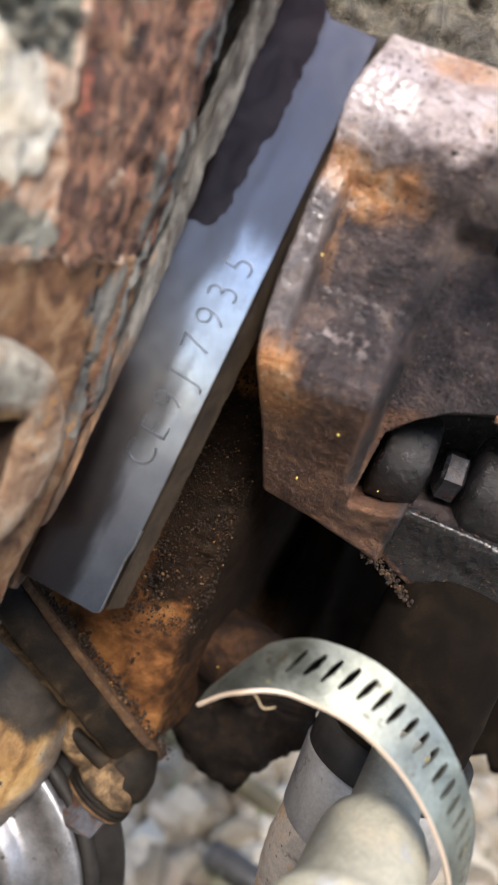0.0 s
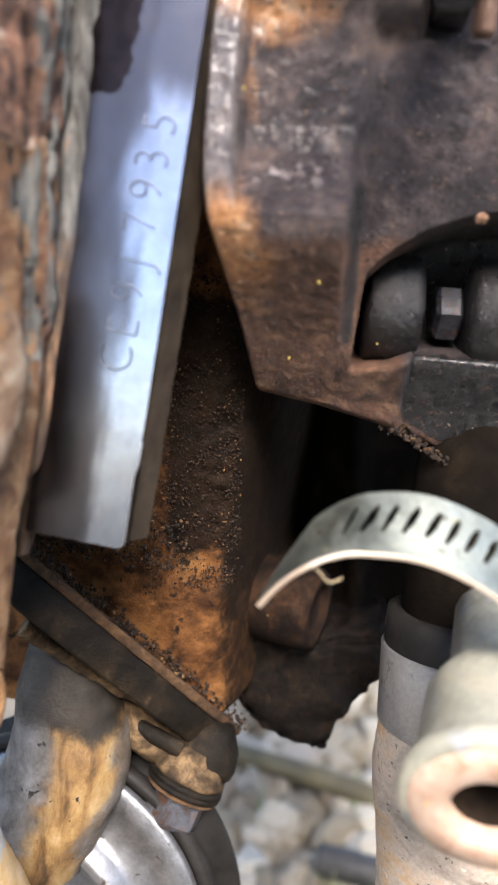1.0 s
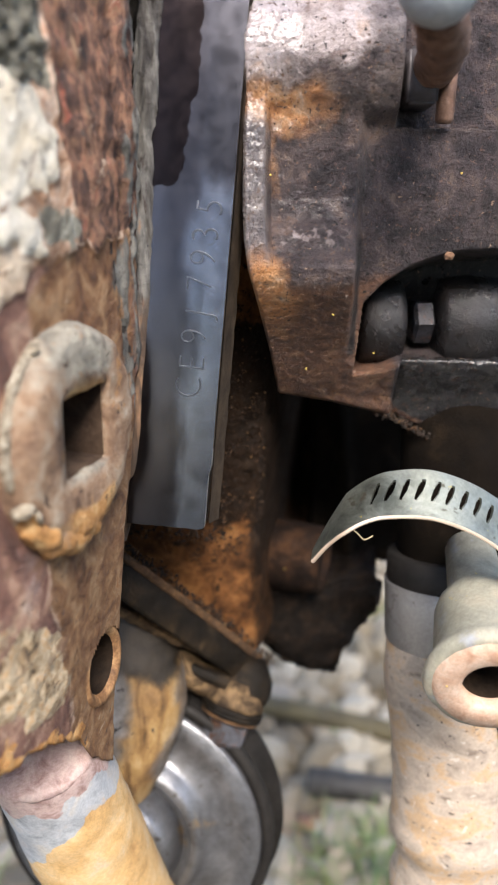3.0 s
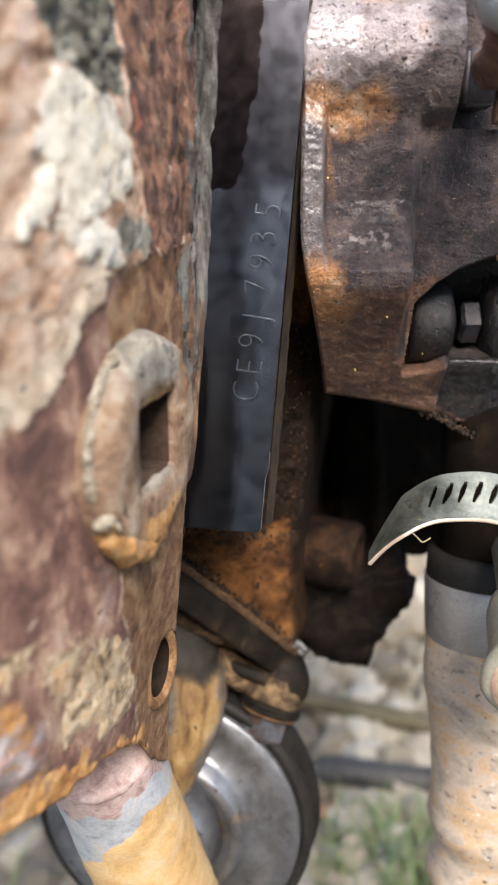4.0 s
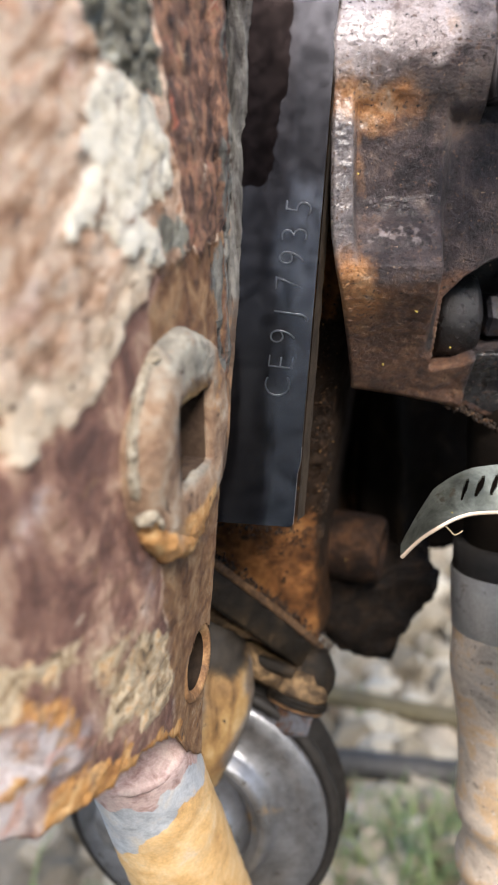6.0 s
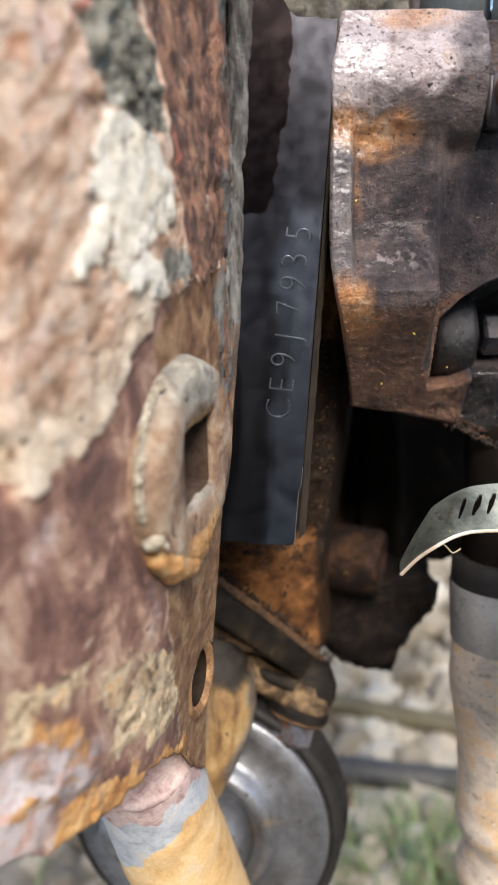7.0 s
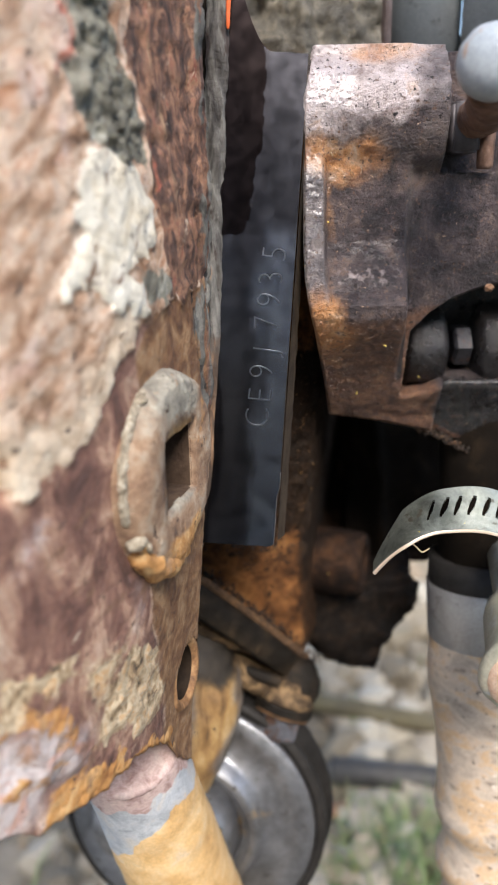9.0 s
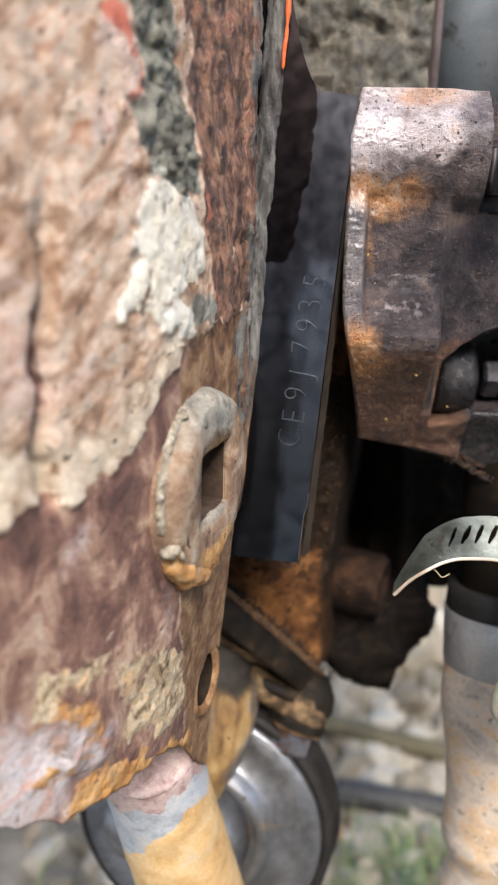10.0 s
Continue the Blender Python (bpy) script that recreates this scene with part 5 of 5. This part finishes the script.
bm = lathe([(-0.013, 0.005), (-0.010, 0.0085), (-0.005, 0.0112), (0.001, 0.0122), (0.0044, 0.0118), (0.0052, 0.006)], b0 + Vector((0.0026, 0.0035, -0.0005)), b_d, 48, 0.0009, freq=110)
part("bolt_boss", bm, M_FLANGE, elbow, "sooty rounded ear of the flange")
bm = lathe([(-0.004, 0.0085), (0.000, 0.0108), (0.0032, 0.0126), (0.0052, 0.0132), (0.0066, 0.0130), (0.0070, 0.006)], b0, b_d, 48, 0.0008, freq=130)
part("bolt_seat", bm, M_RIBEDGE, elbow, "tan rubbed cast seat under the bolt")
bolt = part("bolt", lathe([(0.0125, 0.0090), (0.0130, 0.0106), (0.0215, 0.0106), (0.0235, 0.0088), (0.0235, 0.003)], b0, b_d, sides=6), M_BOLT, elbow, "steel hexagon bolt head with rusty corners", smooth=False)
part("lock_washer", lathe([(0.0066, 0.0124), (0.0070, 0.0136), (0.0086, 0.0138), (0.0089, 0.0130), (0.0093, 0.0138), (0.0106, 0.0136), (0.0110, 0.0124)], b0, b_d, 40), M_FLANGE, bolt, "dark spring washer")
part("washer", lathe([(0.0110, 0.0112), (0.0113, 0.0128), (0.0122, 0.0128), (0.0127, 0.0112)], b0, b_d, 40, 0.0003), M_DIRT, bolt, "rusty washer")


# ---- pulley and shaft below ----
pulley = thing("belt_pulley", "grey pressed belt pulley with a dark grooved rim", "pulley", at=(-0.078, 0.26, 0.38))
PC = (-0.078, 0.262, 0.382)
PA = (-0.17, -0.97, 0.10)
bm = lathe([(-0.006, 0.0565), (-0.002, 0.0600), (0.001, 0.0590), (-0.001, 0.0500), (0.000, 0.039), (0.003, 0.0365), (0.0075, 0.0350), (0.0088, 0.0325), (0.0078, 0.0300), (0.006, 0.0285), (0.006, 0.006)], PC, PA, 96)
part("disc", bm, M_PULLEY, pulley, "worn grey pressed disc")
bm = lathe([(-0.026, 0.058), (-0.024, 0.0655), (-0.020, 0.0665), (-0.015, 0.0575), (-0.011, 0.0575), (-0.006, 0.0650), (-0.002, 0.0645), (-0.001, 0.0620), (-0.003, 0.0600), (-0.006, 0.0560)], PC, PA, 96)
part("rim", bm, M_RUBBER, pulley, "dark grooved rim")
bm = lathe([(0.006, 0.027), (0.016, 0.024), (0.019, 0.0225), (0.020, 0.0195), (0.020, 0.006)], PC, PA, 64)
part("hub", bm, M_PULLEY, pulley, "stepped grey hub")

stub = thing("axle_stub", "stout round stub, grey and rusty orange, under the casting", "axle stub", at=(-0.085, 0.20, 0.44))
gy, pk = [], []
S0, S1 = Vector((-0.0880, 0.187, 0.4830)), Vector((-0.0690, 0.238, 0.335))
sx, sy, sz = frame_of(S1 - S0)
SL = (S1 - S0).length


def stub_point(u, v):
    a = 2 * math.pi * u
    way = sx * math.cos(a) + sy * math.sin(a)
    if v < 0.12:
        r, d = 0.0180 * v / 0.12, 0.0
    else:
        d = (v - 0.12) / 0.88 * SL
        r = 0.0180 + 0.0055 * d / SL - 0.0012 * (1 - min(1, d / 0.0015))
    q = S0 + sz * d + way * r
    q += way * 0.0005 * fbm(q, 90, 3)
    gy.append(smooth01(q.z - 1.1 * (q.x + 0.088) + 0.007 * fbm(q, 70, 4), 0.4385, 0.4440))
    pk.append(1.0 if v < 0.13 else smooth01(q.z - 0.5 * max(0, q.x + 0.085) + 0.005 * fbm(q, 120, 4), 0.4640, 0.4680))
    return q


bm, rows = grid(stub_point, 64, 80, loop=True)
bm.faces.new(rows[-1])
part("shaft", bm, M_STUB, stub, "orange rust below, grey worn metal above", fields={"grey": gy, "pink": pk})


bm = lathe([(-0.0008, 0.003), (-0.0006, 0.0160), (0.0001, 0.0176), (0.0014, 0.0182), (0.0030, 0.0178)], S0, sz, 64, 0.0004, freq=300)
part("broken_end", bm, material("pink broken face", [(0.3, (0.28, 0.16, 0.14)), (0.5, (0.56, 0.41, 0.37)), (0.7, (0.68, 0.56, 0.50))], 170, rough=(0.8, 1.0), bump=0.8), stub, "rough pinkish broken end")


# ---- the hose, its band and the loose clamp ----
hose = thing("coolant_hose", "dusty tan ribbed rubber hose clipped to a black pipe", "hose", at=(0.056, 0.263, 0.3))
HC = Vector((0.0560, 0.2630, 0.5065))
HA = Vector((0.045, -0.16, -1)).normalized()
HX, HY = Vector((1, 0, 0.045)).normalized(), Vector((0, 1, -0.16)).normalized()
prof = [(0.022, 0.0262), (0.0235, 0.0268)]
for i in range(60):
    d = 0.024 + 0.0024 * i
    r = 0.0272 + 0.0008 * smooth01(d, 0.024, 0.04) - 0.0030 * smooth01(d, 0.04, 0.075)
    k = smooth01(d, 0.088, 0.104)
    r += k * 0.0017 * math.sin((d - 0.098) * 2 * math.pi / 0.026) + 0.0010 * math.exp(-((d - 0.094) / 0.004) ** 2)
    prof.append((d, r))
bm = lathe(prof, HC, HA, 72, 0.0006, freq=90)
part("hose", bm, M_HOSE, hose, "dusty tan hose, ribbed lower down")
rng = random.Random(12)
for i in range(16):
    a = radians(-100 + 3.2 * i + rng.uniform(-1, 1))
    d0 = 0.026 + rng.uniform(0, 0.006) + 0.0007 * i
    length = rng.uniform(0.008, 0.020)
    pts = []
    for k in range(4):
        d = d0 + length * k / 3
        r = 0.0276 + 0.0008 * smooth01(d, 0.024, 0.04) - 0.0030 * smooth01(d, 0.04, 0.075)
        aa = a + 0.10 * k / 3
        pts.append(HC + HA * d + (HX * math.cos(aa) + HY * math.sin(aa)) * r)
    part("scuff", pipe(pts, [0.0001, 0.0004, 0.0004, 0.0001], 6, 0, 4), M_RUBBER, hose)
bm = lathe([(-0.0005, 0.0255), (0.0, 0.0272), (0.0006, 0.0276), (0.0238, 0.0276), (0.0244, 0.0272), (0.0244, 0.026)], HC, HA, 72)
part("band", bm, M_BAND, hose, "plain dull metal band")
bm = lathe([(-0.011, 0.0235), (-0.0105, 0.0262), (-0.0015, 0.0268), (0.003, 0.0266)], HC, HA, 72)
part("collar", bm, M_RUBBER, hose, "black rubber collar")
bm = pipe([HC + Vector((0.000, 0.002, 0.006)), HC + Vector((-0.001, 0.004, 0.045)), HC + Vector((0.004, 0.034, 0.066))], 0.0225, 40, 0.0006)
part("pipe_end", bm, M_NEARBLACK, hose, "black oily pipe end")

# the strap: a loop standing open, its free end towards the engine
clamp = thing("hose_clamp", "open slotted metal hose clamp strap, greenish grey", "hose clamp", at=(0.03, 0.19, 0.55))
EDGE = [Vector(p) for p in ((-0.0042, 0.194, 0.5440), (0.0002, 0.192, 0.5505), (0.0049, 0.190, 0.5556), (0.0105, 0.190, 0.5590), (0.0171, 0.190, 0.5606), (0.0297, 0.190, 0.5602),
                            (0.0437, 0.190, 0.5545), (0.056, 0.190, 0.5445), (0.066, 0.192, 0.530), (0.072, 0.195, 0.510))]
_cum = [0.0]
for a, b in zip(EDGE, EDGE[1:]):
    _cum.append(_cum[-1] + (b - a).length)
CW, CT = 0.0155, 0.0010


def edge_at(s):
    d = s * _cum[-1]
    i = max(k for k in range(len(EDGE) - 1) if _cum[k] <= d + 1e-9)
    t = (d - _cum[i]) / (_cum[i + 1] - _cum[i])
    p0, p1, p2, p3 = EDGE[max(i - 1, 0)], EDGE[i], EDGE[i + 1], EDGE[min(i + 2, len(EDGE) - 1)]
    return 0.5 * (2 * p1 + (p2 - p0) * t + (2 * p0 - 5 * p1 + 4 * p2 - p3) * t * t + (3 * p1 - p0 - 3 * p2 + p3) * t ** 3)


def strap(s, w, lift=0.0):
    """s: along the strap from its free end, 0 to 1; w: across, 0 near to 1 far."""
    p = edge_at(s)
    run = (edge_at(min(1, s + 0.01)) - edge_at(max(0, s - 0.01))).normalized()
    k = smooth01(s, 0.0, 0.35)
    across = Vector((0.14, 0.90 - 0.16 * k, 0.36 + 0.28 * k)).normalized()
    wide = CW * min(1.0, 0.30 + 5.5 * s)
    out = across.cross(run).normalized()
    if out.z < 0:
        out = -out
    return p + across * (wide * w) + out * lift


NS, NW = 520, 18
bm = bmesh.new()
vs = {}
for layer, lift in ((0, 0.0), (1, CT)):
    for i in range(NS + 1):
        for j in range(NW + 1):
            vs[layer, i, j] = bm.verts.new(strap(i / NS, j / NW, lift))


def slot(i, j):
    """Slanting slots along the middle of the strap."""
    s, w = (i + 0.5) / NS, (j + 0.5) / NW
    if not 0.34 < w < 0.80 or s < 0.20:
        return False
    k = (s * 26 - (w - 0.5) * 1.1) % 1.0
    half = 0.20 * math.sqrt(max(0.0, 1 - ((w - 0.57) / 0.235) ** 2))
    return abs(k - 0.5) < half


solid = {(i, j): not slot(i, j) for i in range(NS) for j in range(NW)}
for (i, j), on in solid.items():
    if not on:
        continue
    bm.faces.new((vs[1, i, j], vs[1, i + 1, j], vs[1, i + 1, j + 1], vs[1, i, j + 1]))
    bm.faces.new((vs[0, i, j], vs[0, i, j + 1], vs[0, i + 1, j + 1], vs[0, i + 1, j]))
    for di, dj, a, b in ((-1, 0, (i, j + 1), (i, j)), (1, 0, (i + 1, j), (i + 1, j + 1)), (0, 1, (i + 1, j + 1), (i, j + 1))):
        if not solid.get((i + di, j + dj), False):
            bm.faces.new((vs[1, a[0], a[1]], vs[0, a[0], a[1]], vs[0, b[0], b[1]], vs[1, b[0], b[1]]))
    if j > 0 and not solid.get((i, j - 1), False):
        bm.faces.new((vs[1, i, j], vs[0, i, j], vs[0, i + 1, j], vs[1, i + 1, j]))
bmesh.ops.delete(bm, geom=[v for v in bm.verts if not v.link_faces], context="VERTS")
part("strap", bm, M_STRAP, clamp, "greenish grey strap with slanting slots", smooth=False)
bm, _ = grid(lambda u, v: strap(u, -0.05 * math.sin(math.pi * v) - 0.004, CT * (1.3 * v - 0.15)), 200, 6)
part("strap_edge", bm, M_STRAPEDGE, clamp, "bright worn edge of the strap")
bm = pipe([strap(0.155, 0.0, -0.0002), strap(0.157, 0.02, -0.003), strap(0.165, -0.02, -0.0055), strap(0.185, 0.0, -0.0068), strap(0.195, 0.02, -0.0070)], 0.00022, 6)
part("fibre", bm, M_TWIG, clamp, "dry curled fibre hanging from the strap")

fitting = thing("pipe_stub", "weathered grey metal pipe stub with a rusty open mouth", "pipe fitting", at=(0.047, 0.18, 0.515))
FA = Vector((0.10, 0.95, 0.26)).normalized()
F0 = Vector((0.0465, 0.176, 0.5155))
bm = lathe([(0.024, 0.0090), (0.0030, 0.0090), (0.0006, 0.0150), (0.0, 0.0165), (0.0008, 0.0186), (0.003, 0.0194), (0.0055, 0.0184), (0.010, 0.0160), (0.028, 0.0145), (0.033, 0.0125), (0.036, 0.0095), (0.06, 0.0085)], F0, FA, 56, 0.0005)
part("tube", bm, M_TUBE, fitting, "weathered grey tube")
bm = bmesh.new()
fx, fy, fz = frame_of(FA)
rings = []
for d, r in ((0.0006, 0.0172), (-0.0012, 0.0160), (-0.0014, 0.0100), (-0.0004, 0.0086), (0.003, 0.0084)):
    rings.append([bm.verts.new(F0 + fz * d + (fx * math.cos(2 * math.pi * i / 48) + fy * math.sin(2 * math.pi * i / 48)) * r) for i in range(48)])
for a, b in zip(rings, rings[1:]):
    for i in range(48):
        bm.faces.new((a[i], a[(i + 1) % 48], b[(i + 1) % 48], b[i]))
mouth = part("mouth", bm, M_RING, fitting, "rusty brown ring round the open bore")
bm = bmesh.new()
rings = [[bm.verts.new(F0 + fz * d + (fx * math.cos(2 * math.pi * i / 48) + fy * math.sin(2 * math.pi * i / 48)) * 0.0085) for i in range(48)] for d in (0.0026, 0.012, 0.022)]
for a, b in zip(rings, rings[1:]):
    for i in range(48):
        bm.faces.new((a[i], a[(i + 1) % 48], b[(i + 1) % 48], b[i]))
bm.faces.new(rings[-1])
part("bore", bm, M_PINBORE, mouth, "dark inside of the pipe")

# yellow flecks blown onto the iron
pile = Pile()
rng = random.Random(8)
for x, y, z in ((0.0165, 0.2425, 0.5985), (-0.0189, 0.2190, 0.6538), (-0.0105, 0.2985, 0.4905), (0.0455, 0.2385, 0.4535), (0.034, 0.1745, 0.5225), (0.0335, 0.1755, 0.5155),
                (0.0365, 0.2395, 0.4660), (0.041, 0.2405, 0.4870), (0.0375, 0.2275, 0.655), (0.001, 0.2235, 0.6135), (-0.006, 0.2415, 0.593)):
    pile.rock((x, y, z), rng.uniform(0.0003, 0.0006), rng)
tagged(pile.mesh("yellow_flecks", M_FLECK), "tiny yellow flecks stuck to the metal", "flecks", kind="stuff")
